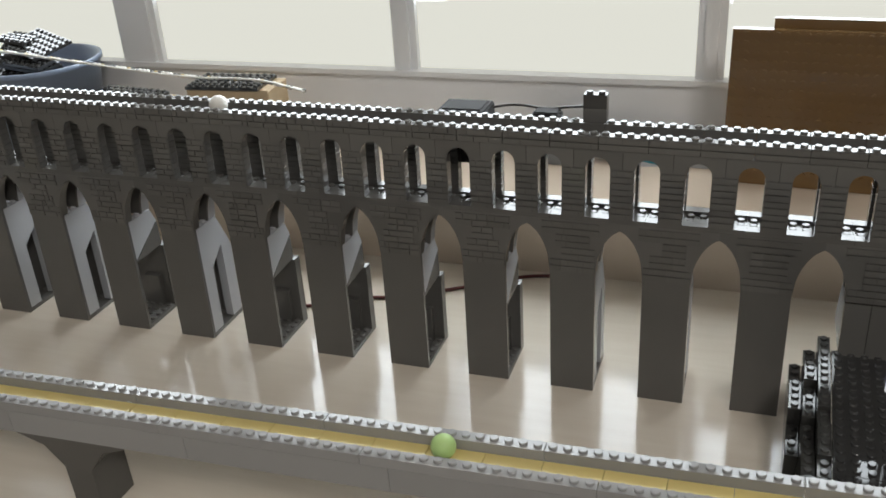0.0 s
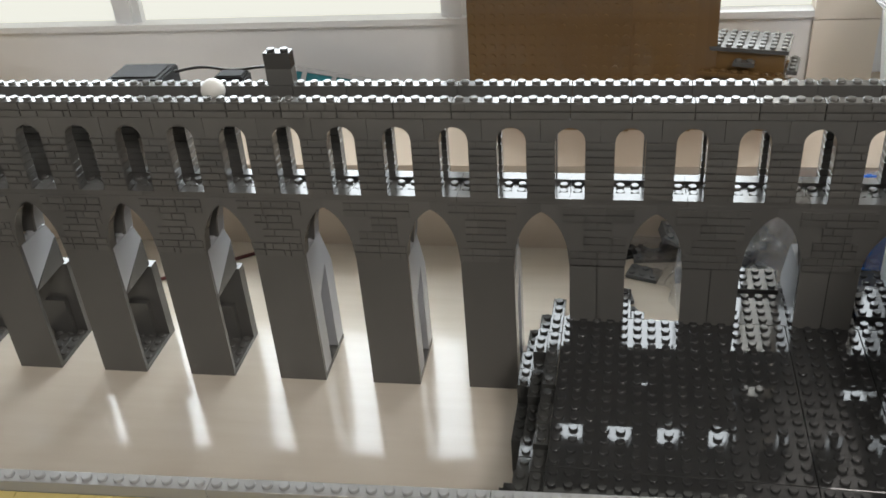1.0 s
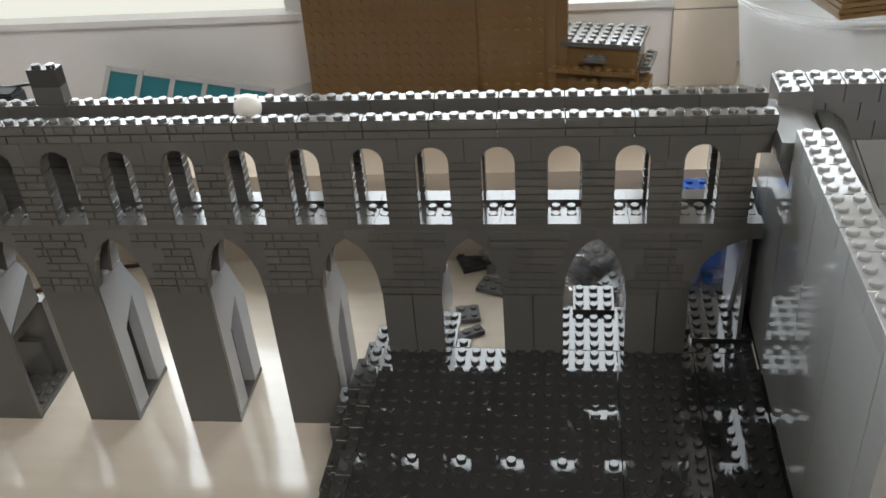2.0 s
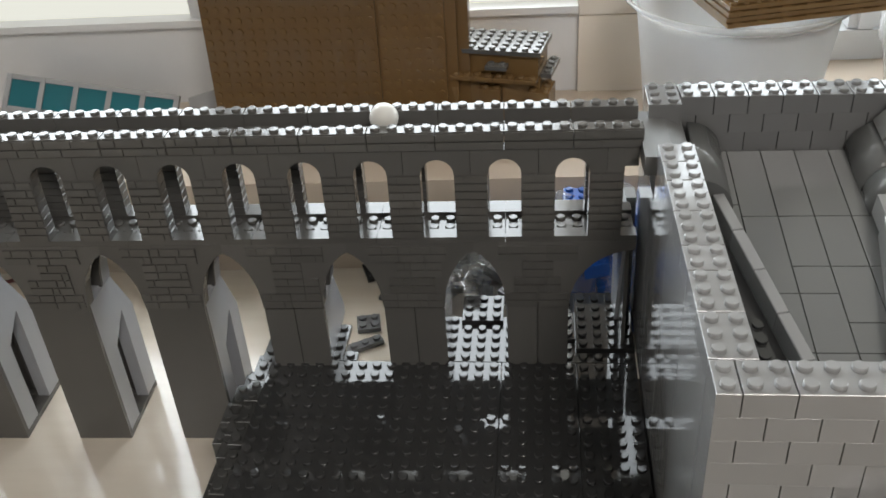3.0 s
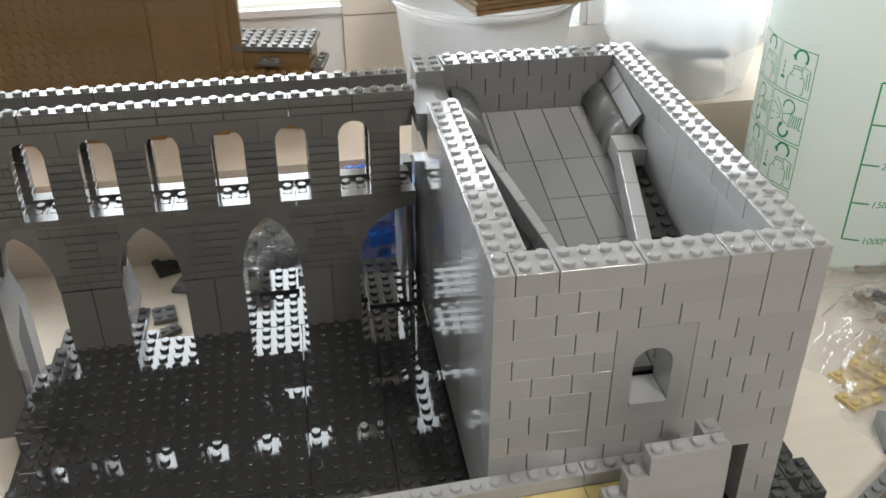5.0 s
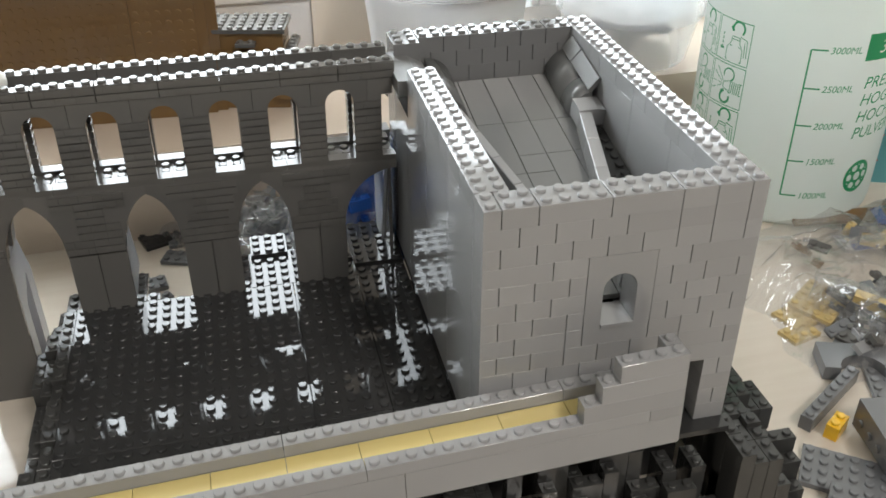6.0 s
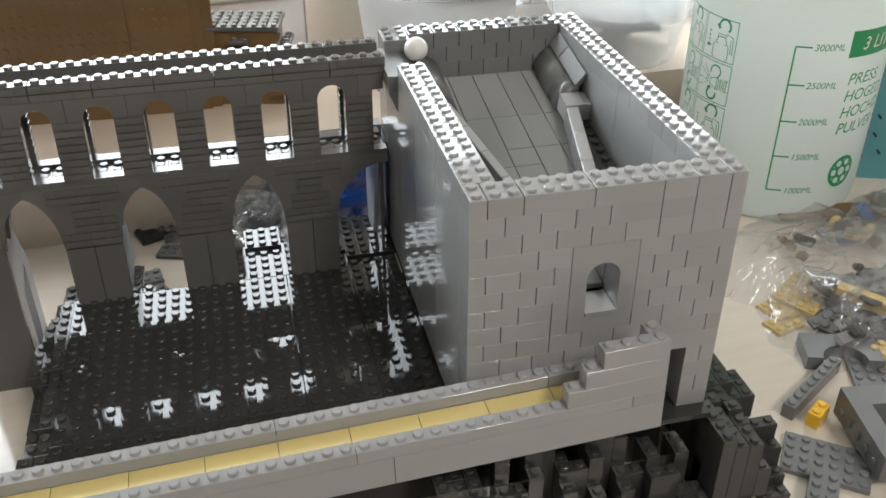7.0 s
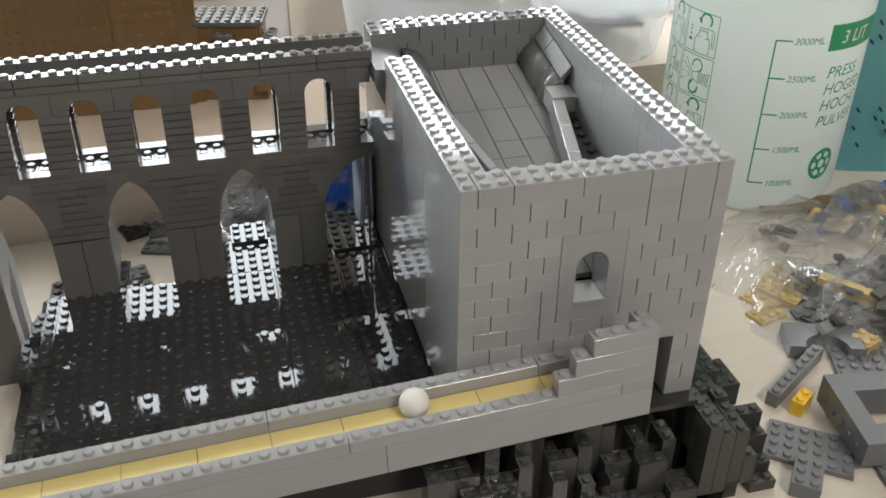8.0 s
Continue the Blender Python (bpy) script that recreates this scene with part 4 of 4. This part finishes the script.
def build_bottle():
    C, R = (0.390, 0.133), 0.0765
    bt = thing("spray_bottle", at(C[0], C[1], 0), "milky white pressure spray bottle with green printed marks", "bottle")
    bm = bmesh.new()
    lathe(bm, ((R - 0.010, 0.0), (R - 0.004, 0.002), (R - 0.001, 0.007), (R, 0.014), (R, 0.20), (R - 0.004, 0.222), (R - 0.020, 0.245), (0.036, 0.262), (0.028, 0.268), (0.028, 0.285)), n=96, close=True)
    part("body", bm, BOTTLE, bt)
    bm = bmesh.new()
    lathe(bm, ((0.033, 0.272), (0.034, 0.274), (0.034, 0.298), (0.014, 0.302), (0.012, 0.33), (0.018, 0.332), (0.018, 0.345)), close=True)
    part("cap", bm, PRINT, bt, "green screw cap")

    def wrap(bm, deg, z):
        """Bend a flat drawing (x to the right, z up) on to the bottle at an angle."""
        for v in bm.verts:
            a = radians(deg) + v.co.x / R
            r = R + 0.00012 + max(0.0, v.co.y)
            v.co = Vector((r * math.cos(a), r * math.sin(a), v.co.z + z))

    def flat(bm, x0, z0, x1, z1):
        n = max(1, int(abs(x1 - x0) / 0.003))
        for i in range(n):
            a, b = x0 + (x1 - x0) * i / n, x0 + (x1 - x0) * (i + 1) / n
            bm.faces.new([bm.verts.new(p) for p in ((a, 0, z0), (b, 0, z0), (b, 0, z1), (a, 0, z1))])

    def ring(bm, x, z, r, w, a0=0, a1=360, n=22):
        for i in range(n):
            a, b = (radians(a0 + (a1 - a0) * k / n) for k in (i, i + 1))
            bm.faces.new([bm.verts.new((x + q * math.cos(t), 0, z + q * math.sin(t))) for q, t in ((r, a), (r, b), (r - w, b), (r - w, a))])

    def line(bm, x0, z0, x1, z1, t=0.0006):
        d = Vector((x1 - x0, 0, z1 - z0)).normalized() * (t / 2)
        bm.faces.new([bm.verts.new(p) for p in ((x0 - d.z, 0, z0 + d.x), (x0 + d.z, 0, z0 - d.x), (x1 + d.z, 0, z1 - d.x), (x1 - d.z, 0, z1 + d.x))])

    def words(text, size, deg, z, material, lift=0.0):
        cu = bpy.data.curves.new("lettering", "FONT")
        cu.body, cu.size, cu.shear = text, size, 0.18
        ob = bpy.data.objects.new("lettering", cu)
        scene.collection.objects.link(ob)
        bpy.context.view_layer.update()
        me = bpy.data.meshes.new_from_object(ob.evaluated_get(bpy.context.evaluated_depsgraph_get()))
        bpy.data.objects.remove(ob)
        bm = bmesh.new()
        bm.from_mesh(me)
        for v in bm.verts:
            v.co = Vector((v.co.x, lift, v.co.y))
        wrap(bm, deg, z)
        part("lettering", bm, material, bt, "printed lettering")

    # filling scale
    bm = bmesh.new()
    flat(bm, -0.0006, 0, 0.0006, 0.118)
    for i in range(5):
        flat(bm, 0, 0.0295 * i - 0.0006, 0.0118, 0.0295 * i + 0.0006)
    wrap(bm, -120.3, 0.0305)
    part("filling_scale", bm, PRINT, bt, "green printed scale")
    for i, w in enumerate(("1000ML", "1500ML", "2000ML", "2500ML", "3000ML")):
        words(w, 0.0072, -110.6, 0.0280 + 0.0295 * i, PRINT)
    bm = bmesh.new()
    flat(bm, 0, 0, 0.075, 0.0202)
    wrap(bm, -89.8, 0.1398)
    part("band", bm, PRINT, bt, "green printed band")
    words("3 LIT", 0.0140, -82.0, 0.1450, WHITE, 0.0002)
    for i, w in enumerate(("PRESS", "HOGED", "HOCHD", "PULVER")):
        words(w, 0.0130, -86.6, 0.1180 - 0.0135 * i, PRINT)
    bm = bmesh.new()
    ring(bm, 0, 0, 0.0138, 0.0030)
    ring(bm, 0, 0, 0.006, 0.0024)
    for k in range(6):
        ring(bm, 0.0085 * math.cos(k * 1.047), 0.0085 * math.sin(k * 1.047), 0.0048, 0.0019, n=10)
    wrap(bm, -73.5, 0.0425)
    part("badge", bm, PRINT, bt, "round green printed badge")
    # boxes with little instruction drawings
    for col in range(2):
        for row in range(4):
            bm = bmesh.new()
            w, h = 0.0326, 0.0330
            for a in ((0, 0, w, 0.0006), (0, h - 0.0006, w, h), (0, 0, 0.0006, h), (w - 0.0006, 0, w, h)):
                flat(bm, *a)
            if row % 2 == 0:
                # pump bottle, turning arrow above, pumping arrow beside it
                for a in ((0.34, 0.06, 0.34, 0.34), (0.34, 0.34, 0.46, 0.5), (0.46, 0.5, 0.46, 0.62), (0.46, 0.62, 0.7, 0.62), (0.7, 0.62, 0.7, 0.5), (0.7, 0.5, 0.8, 0.34),
                          (0.8, 0.34, 0.8, 0.06), (0.34, 0.06, 0.8, 0.06), (0.42, 0.4, 0.74, 0.4), (0.46, 0.56, 0.7, 0.56), (0.7, 0.66, 0.9, 0.6), (0.9, 0.6, 0.92, 0.2), (0.84, 0.56, 0.86, 0.2)):
                    line(bm, *(q * (w, h)[k % 2] for k, q in enumerate(a)))
                ring(bm, w * 0.62, h * 0.82, 0.0062, 0.0017, -40, 190, 16)
                line(bm, w * 0.40, h * 0.84, w * 0.48, h * 0.74, 0.0022)
                for k in range(4):
                    line(bm, w * 0.18, h * (0.28 + 0.1 * k), w * 0.18, h * (0.34 + 0.1 * k), 0.0012)
                line(bm, w * 0.12, h * 0.28, w * 0.24, h * 0.28, 0.0018)
            else:
                # nozzle with a ribbed grip, spray and a turning arrow
                for k in range(6):
                    line(bm, w * (0.62 + 0.055 * k), h * 0.34, w * (0.64 + 0.055 * k), h * 0.62, 0.0007)
                for a in ((0.42, 0.42, 0.6, 0.36), (0.42, 0.56, 0.6, 0.62), (0.42, 0.42, 0.42, 0.56), (0.6, 0.34, 0.96, 0.34), (0.6, 0.62, 0.96, 0.62), (0.06, 0.3, 0.36, 0.46), (0.06, 0.5, 0.36, 0.5), (0.08, 0.74, 0.36, 0.54), (0.16, 0.86, 0.4, 0.58)):
                    line(bm, *(q * (w, h)[k % 2] for k, q in enumerate(a)))
                ring(bm, w * 0.55, h * 0.76, 0.0056, 0.0012, -60, 200, 14)
                ring(bm, w * 0.5, h * 0.2, 0.0054, 0.0018, 120, 380, 14)
                line(bm, w * 0.36, h * 0.3, w * 0.46, h * 0.36, 0.0022)
            wrap(bm, -177.0 - 25.6 * col, 0.1255 - 0.0345 * row)
            part("drawing", bm, PRINT, bt, "green printed instruction drawing")


def build_bag():
    bg = thing("packaging_bag", at(0.520, 0.128, 0.0, 0, 0, -18), "upright teal plastic bag with dark spots", "bag")
    bm = bmesh.new()
    n, m = 14, 12
    grid = {}
    for s in (0, 1):
        for i in range(n + 1):
            for j in range(m + 1):
                u, v = i / n, j / m
                d = 0.028 * (math.sin(math.pi * u) ** 0.6) * (1 - v) ** 0.4 + 0.002 * math.sin(9 * u + 5 * v + s)
                grid[s, i, j] = bm.verts.new((0.17 * (u - 0.5), (d + 0.001) * (1 if s else -1), 0.21 * v))
        for i in range(n):
            for j in range(m):
                q = [grid[s, i, j], grid[s, i + 1, j], grid[s, i + 1, j + 1], grid[s, i, j + 1]]
                bm.faces.new(q if not s else q[::-1]).smooth = True
    part("film", bm, BAG, bg)
    rnd = random.Random(4)
    for k in range(120):
        u, v = rnd.uniform(0.06, 0.94), rnd.uniform(0.12, 0.95)
        d = 0.028 * (math.sin(math.pi * u) ** 0.6) * (1 - v) ** 0.4 + 0.0042
        bm = bmesh.new()
        disc(bm, 0, 0, 0, 0.0021, 0.0003, n=10)
        part("printed_spot", bm, SPOT, bg, m=at(0.17 * (u - 0.5), -d, 0.21 * v, 90, 0, 0) @ pose(0, 0, 0, 0, 0, 40) @ Matrix.Diagonal((0.55, 1.5, 1, 1)))
    bm = bmesh.new()
    for i in range(20):
        a, b = (radians(60 + 240 * k / 20) for k in (i, i + 1))
        bm.faces.new([bm.verts.new((q * math.cos(t), 0, q * math.sin(t))) for q, t in ((0.014, a), (0.014, b), (0.008, b), (0.008, a))])
    part("printed_mark", bm, RED, bg, "red printed mark", m=at(-0.045, -0.0305, 0.035))


def film_sheet(name, x, y, w, d, h, seed, label, rz=20):
    """A crumpled clear film draped over what lies beneath: broad facets, sharp creases, a ragged outline."""
    bm = bmesh.new()
    n = 56
    soft = lambda u, v, k: noise.noise(Vector((u * k + seed, v * k, seed * 0.7)))

    def crease(u, v, k):
        f = noise.voronoi(Vector((u * k + seed, v * k - seed, seed)))[0]
        return f[1] - f[0]

    g = {}
    for i in range(n + 1):
        for j in range(n + 1):
            u, v = i / n, j / n
            edge = min(1, 4.5 * min(u, 1 - u, v, 1 - v))
            z = h * edge ** 0.7 * (0.70 + 0.6 * soft(u, v, 2.5)) + edge * (0.012 * crease(u, v, 3.5) + 0.005 * crease(u, v, 9)) + 0.0022 * soft(u, v, 26)
            sx, sy = 0.022 * soft(v, u, 3), 0.022 * soft(u, v, 3.7)
            g[i, j] = bm.verts.new((w * (u - 0.5) + sx + 0.004 * soft(u, v, 14), d * (v - 0.5) + sy + 0.004 * soft(v, u, 15), max(0.0006, z)))
    for i in range(n):
        for j in range(n):
            bm.faces.new((g[i, j], g[i + 1, j], g[i + 1, j + 1], g[i, j + 1])).smooth = True
    ob = part(name, bm, GLASSY)
    ob.matrix_basis = at(x, y, 0, 0, 0, rz)
    return tagged(ob, label, "plastic bag")


def loose(x, y, z, nx, ny, h, material, rz, label, rx=0, ry=0, top=True, name="toy_brick"):
    bm = bmesh.new()
    brick(bm, -nx * S / 2, -ny * S / 2, 0, nx, ny, h, top)
    ob = part(name, bm, material)
    ob.matrix_basis = at(x, y, z, rx, ry, rz)
    return tagged(ob, label, "toy brick", "loose toy bricks on the table")


def build_loose():
    # recognisable pieces by the base
    loose(0.2700, -0.1290, 0.0002, 8, 1, B, MID, 31, "long grey one-wide toy brick on the table")
    loose(0.2590, -0.1520, 0.0002, 2, 1, B, YELLOW, 33, "small bright yellow toy brick on the table")
    loose(0.2430, -0.1850, 0.0002, 6, 4, P, MID, -38, "flat grey studded toy plate on the table")
    loose(0.2250, -0.2070, 0.0002, 2, 3, B, MID, -40, "grey toy brick on the table")
    loose(0.3330, -0.1340, 0.0002, 8, 6, P, MID, -22, "large grey studded toy plate on the table")
    loose(0.3000, -0.2200, 0.0002, 8, 4, P, MID, -12, "flat grey studded toy plate on the table")
    # grey arch frame with an opening
    fr = thing("opening_block", at(0.2590, -0.2080, 0.0056, 0, 0, -10), "grey toy frame with a rectangular opening", "toy brick", "loose toy bricks on the table")
    bm = bmesh.new()
    w, d, t = 0.070, 0.056, 0.015
    rim = lambda y: 0.0165 + 0.0030 * y / d

    def bar(x0, y0, x1, y1):
        lo = [bm.verts.new((x, y, 0)) for x, y in ((x0, y0), (x1, y0), (x1, y1), (x0, y1))]
        hi = [bm.verts.new((x, y, rim(y))) for x, y in ((x0, y0), (x1, y0), (x1, y1), (x0, y1))]
        bm.faces.new(lo[::-1])
        bm.faces.new(hi)
        for k in range(4):
            bm.faces.new((lo[k], lo[(k + 1) % 4], hi[(k + 1) % 4], hi[k]))

    bar(0, 0, w, t)
    bar(0, d - t, w, d)
    bar(0, t, t * 0.8, d - t)
    bar(w - t, t, w, d - t)
    bmesh.ops.remove_doubles(bm, verts=bm.verts, dist=0.00001)
    part("frame", bm, MID, fr)
    for k in range(5):
        bm = bmesh.new()
        disc(bm, 0, 0, 0, 0.0024, 0.0016)
        part("peg", bm, MID, fr, m=at(0, 0.008 + k * 0.010, 0.0070, 0, -90, 0))
    # half-round grey arch block
    ab = thing("arch_block", at(0.2800, -0.1080, 0.0003, 0, 0, -20), "grey toy arch block lying on its side", "toy brick", "loose toy bricks on the table")
    bm = bmesh.new()
    us = [0, 0.010] + [0.024 - 0.014 * math.cos(math.pi * i / 14) for i in range(15)] + [0.038, 0.048]
    low = [(u, math.sqrt(max(0, 0.014 ** 2 - (u - 0.024) ** 2)) if 0.0099 < u < 0.0381 else 0) for u in us]
    strip(bm, low, [(u, 0.026) for u in us], 0, 0.010)
    bmesh.ops.rotate(bm, verts=bm.verts, matrix=Matrix.Rotation(radians(-90), 3, "X"), cent=(0, 0, 0))
    zmin = min(v.co.z for v in bm.verts)
    for v in bm.verts:
        v.co.z -= zmin
    part("block", bm, MID, ab)
    # heaps of small parts inside and between the clear bags
    rnd = random.Random(21)
    grey = ((MID, "grey"), (DARK, "dark grey"), (MID, "grey"), (LIGHT, "light grey"))
    mixed = ((SAND, "tan"), (DARK, "dark grey"), (BROWN, "dark brown"), (MID, "grey"), (BLACK, "black"), (SAND, "tan"), (BROWN, "dark brown"), (LIGHT, "light grey"), (BLUE, "dark blue"))

    def heap(count, cx, cy, rx, ry, high, tints, sizes, where):
        for i in range(count):
            mat, word = tints[rnd.randrange(len(tints))]
            r, a = math.sqrt(rnd.random()), rnd.uniform(0, 6.2832)
            x, y = cx + rx * r * math.cos(a), cy + ry * r * math.sin(a)
            z = 0.0045 + high * (1 - r * r) * rnd.random()
            k, ny, h = rnd.choice(sizes)
            loose(x, y, z, k, ny, h, mat, rnd.uniform(0, 360), "loose %s toy brick %s" % (word, where), rnd.uniform(-32, 32), rnd.uniform(-32, 32), rnd.random() < 0.7)

    small = ((1, 1, B), (2, 1, P), (1, 1, P), (2, 1, B), (3, 1, P))
    bars = ((4, 1, P), (6, 1, P), (5, 1, P), (2, 1, B), (2, 2, P), (8, 1, P))
    heap(14, 0.375, 0.015, 0.050, 0.024, 0.008, mixed, small, "in the flat clear bag")
    heap(62, 0.366, -0.076, 0.048, 0.032, 0.022, grey, bars, "in the clear bag")
    heap(110, 0.478, 0.000, 0.060, 0.070, 0.024, mixed, small, "in the heap on the table")
    heap(46, 0.425, -0.115, 0.048, 0.045, 0.018, mixed, small + bars, "in the heap on the table")
    loose(0.350, -0.080, 0.0150, 7, 1, B, SAND, -48, "long tan one-wide toy beam in the clear bag", 8, 4, False)
    loose(0.362, -0.080, 0.0120, 3, 2, P, BLUE, -20, "dark blue toy plate in the clear bag", 12, -8)
    loose(0.332, -0.113, 0.0003, 2, 2, B, SAND, 20, "tan toy brick on the table")
    loose(0.404, 0.058, 0.0060, 10, 2, P, BROWN, -8, "dark brown toy plate beside the bottle", 4, 0, False)
    for x, y, nx, ny, rz, tilt in ((0.311, -0.044, 6, 3, 18, 0), (0.322, -0.040, 5, 4, 34, 5), (0.2915, -0.0640, 3, 2, 14, 0)):
        loose(x, y, 0.0003 + (0.0036 if tilt else 0), nx, ny, P, SAND, rz, "tan studded toy plate on the table", tilt)
    film_sheet("plastic_bag", 0.360, 0.008, 0.200, 0.105, 0.018, 2.3, "crumpled clear plastic bag with a few small parts", 22)
    film_sheet("plastic_bag", 0.374, -0.074, 0.130, 0.085, 0.028, 5.1, "crumpled clear plastic bag over grey and tan toy parts", -8)
    film_sheet("plastic_bag", 0.460, -0.010, 0.140, 0.150, 0.032, 9.4, "crumpled clear plastic bag over mixed small toy parts", 12)
    # behind the arches
    film_sheet("plastic_bag", -0.055, 0.150, 0.10, 0.09, 0.034, 7.7, "crumpled clear plastic bag of grey toy bricks")
    for i in range(34):
        loose(rnd.uniform(-0.090, -0.025), rnd.uniform(0.118, 0.18), 0.004 + rnd.uniform(0, 0.019), rnd.choice((1, 2, 3, 4)), rnd.choice((1, 1, 2)), rnd.choice((P, P, B)), rnd.choice((MID, DARK, MID, LIGHT)), rnd.uniform(0, 360), "grey toy brick inside the clear bag", rnd.uniform(-30, 30), rnd.uniform(-30, 30))
    for x, y, nx, ny, h, rz, m in ((-0.127, 0.105, 2, 2, P, 10, MID), (-0.130, 0.081, 4, 1, P, 30, MID), (-0.110, 0.137, 3, 2, P, -20, MID), (-0.123, 0.171, 4, 3, P, 20, BLACK), (-0.102, 0.163, 4, 2, P, 5, MID), (-0.116, 0.190, 2, 2, B, 40, MID)):
        loose(x, y, 0.0003, nx, ny, h, m, rz, "small grey toy plate lying on the table")
    # blue bricks in film behind the tower corner
    bl = thing("blue_bricks", at(0.030, 0.110, 0.0), "heap of dark blue toy bricks wrapped in clear film", "toy bricks")
    for i in range(30):
        bm = bmesh.new()
        k = rnd.choice((2, 3, 4))
        brick(bm, -k * S / 2, -S, 0, k, 2, B)
        lay = i // 6
        part("toy_brick", bm, BLUE, bl, m=at(rnd.uniform(-0.020, 0.022), rnd.uniform(-0.018, 0.02), 0.001 + 0.0180 * lay, rnd.uniform(-6, 6), rnd.uniform(-6, 6), rnd.choice((0, 90)) + rnd.uniform(-10, 10)))
    for j in range(3):
        bm = bmesh.new()
        brick(bm, -3.5 * S, -2 * S, 0, 7 - j, 4, 3.2 * B)
        part("toy_brick", bm, BLUE, bl, m=at(0.0, -0.002, 0.0005 + j * 3.2 * B, 0, 0, 6 - 5 * j))


film_sheet("plastic_bag", 0.030, 0.116, 0.115, 0.085, 0.098, 3.9, "clear plastic bag standing round dark blue toy bricks", 4)
build_brown_plates()
build_brown_box()
build_left_things()
build_tubs()
build_bottle()
build_bag()
build_loose()

BALL_A = ball("ball", WHITE, "small smooth cream-white ball rolling along the brick channels")
BALL_B = ball("ball", WHITE, "small smooth cream-white ball rolling along the brick channels")
BALL_G = ball("ball", GREEN_BALL, "small pale green ball rolling down the yellow channel")


def upper(x):
    """Ball centre in the channel on the aqueduct."""
    v = TILT @ Vector((x, 2 * S, 0.1888 + 0.0070))
    return pose(v.x, v.y, v.z)


def lower(x):
    """Ball centre in the lower channel, x in the world."""
    v = CHANNEL @ Vector(((x - 0.118), -2 * S, -2 * P + 0.0070))
    return pose(v.x, v.y, v.z)


def ramp_ball(i, j):
    """Ball centre on the ramp at local studs i, j."""
    z = 0.1325 + (0.1670 - 0.1325) * (j - 2.2) / 23.8 + 0.0072
    v = TOWER @ Vector((i * S, j * S, z))
    return pose(v.x, v.y, v.z)


def free(i, j, z):
    v = TOWER @ Vector((i * S, j * S, z))
    return pose(v.x, v.y, v.z)


def motions():
    walk(BALL_A, [(0, upper(-0.609)), (0.5, upper(-0.477)), (1, upper(-0.365)), (1.5, upper(-0.282)), (2.2, upper(-0.198)), (3, upper(-0.089)), (3.3, upper(-0.024)), (3.5, upper(0.024)),
                  (3.6, free(2.2, 24, 0.192)), (3.7, ramp_ball(6.6, 25.0)), (3.8, ramp_ball(10.9, 21.2)), (3.9, ramp_ball(11.05, 18.9)), (4.0, ramp_ball(10.33, 15.7)), (4.1, ramp_ball(9.5, 10.6)),
                  (4.2, ramp_ball(8.6, 5.5)), (4.3, free(8.0, 0.0, 0.139)), (4.4, free(8.2, -2.0, 0.124)), (4.5, lower(0.079)), (4.6, lower(0.056)), (4.8, lower(0.007)), (5.2, lower(-0.11)), (5.8, lower(-0.34)), (6.4, lower(-0.62)), (7.0, lower(-0.89)), (7.3, lower(-0.925)), (8, lower(-0.925))])
    walk(BALL_B, [(0, upper(-0.90)), (2.5, upper(-0.90)), (3.0, upper(-0.86)), (4.5, upper(-0.50)), (6.3, upper(-0.112)), (6.5, upper(-0.065)), (6.8, upper(0.003)), (6.9, upper(0.026)),
                  (7.0, free(2.2, 24, 0.192)), (7.1, ramp_ball(7.4, 24.9)), (7.2, ramp_ball(11.05, 19.1)), (7.3, ramp_ball(10.46, 15.4)), (7.4, ramp_ball(9.5, 10.2)), (7.5, ramp_ball(8.3, 3.8)),
                  (7.6, pose(0.100, -0.192, 0.135)), (7.7, pose(0.079, -0.192, 0.114)), (7.8, lower(0.056)), (7.9, lower(0.034)), (8.0, lower(0.007))])
    walk(BALL_G, [(0, lower(-0.367)), (0.3, lower(-0.503)), (0.7, lower(-0.69)), (1.1, lower(-0.89)), (1.4, lower(-0.9405)), (8, lower(-0.9405))])


motions()
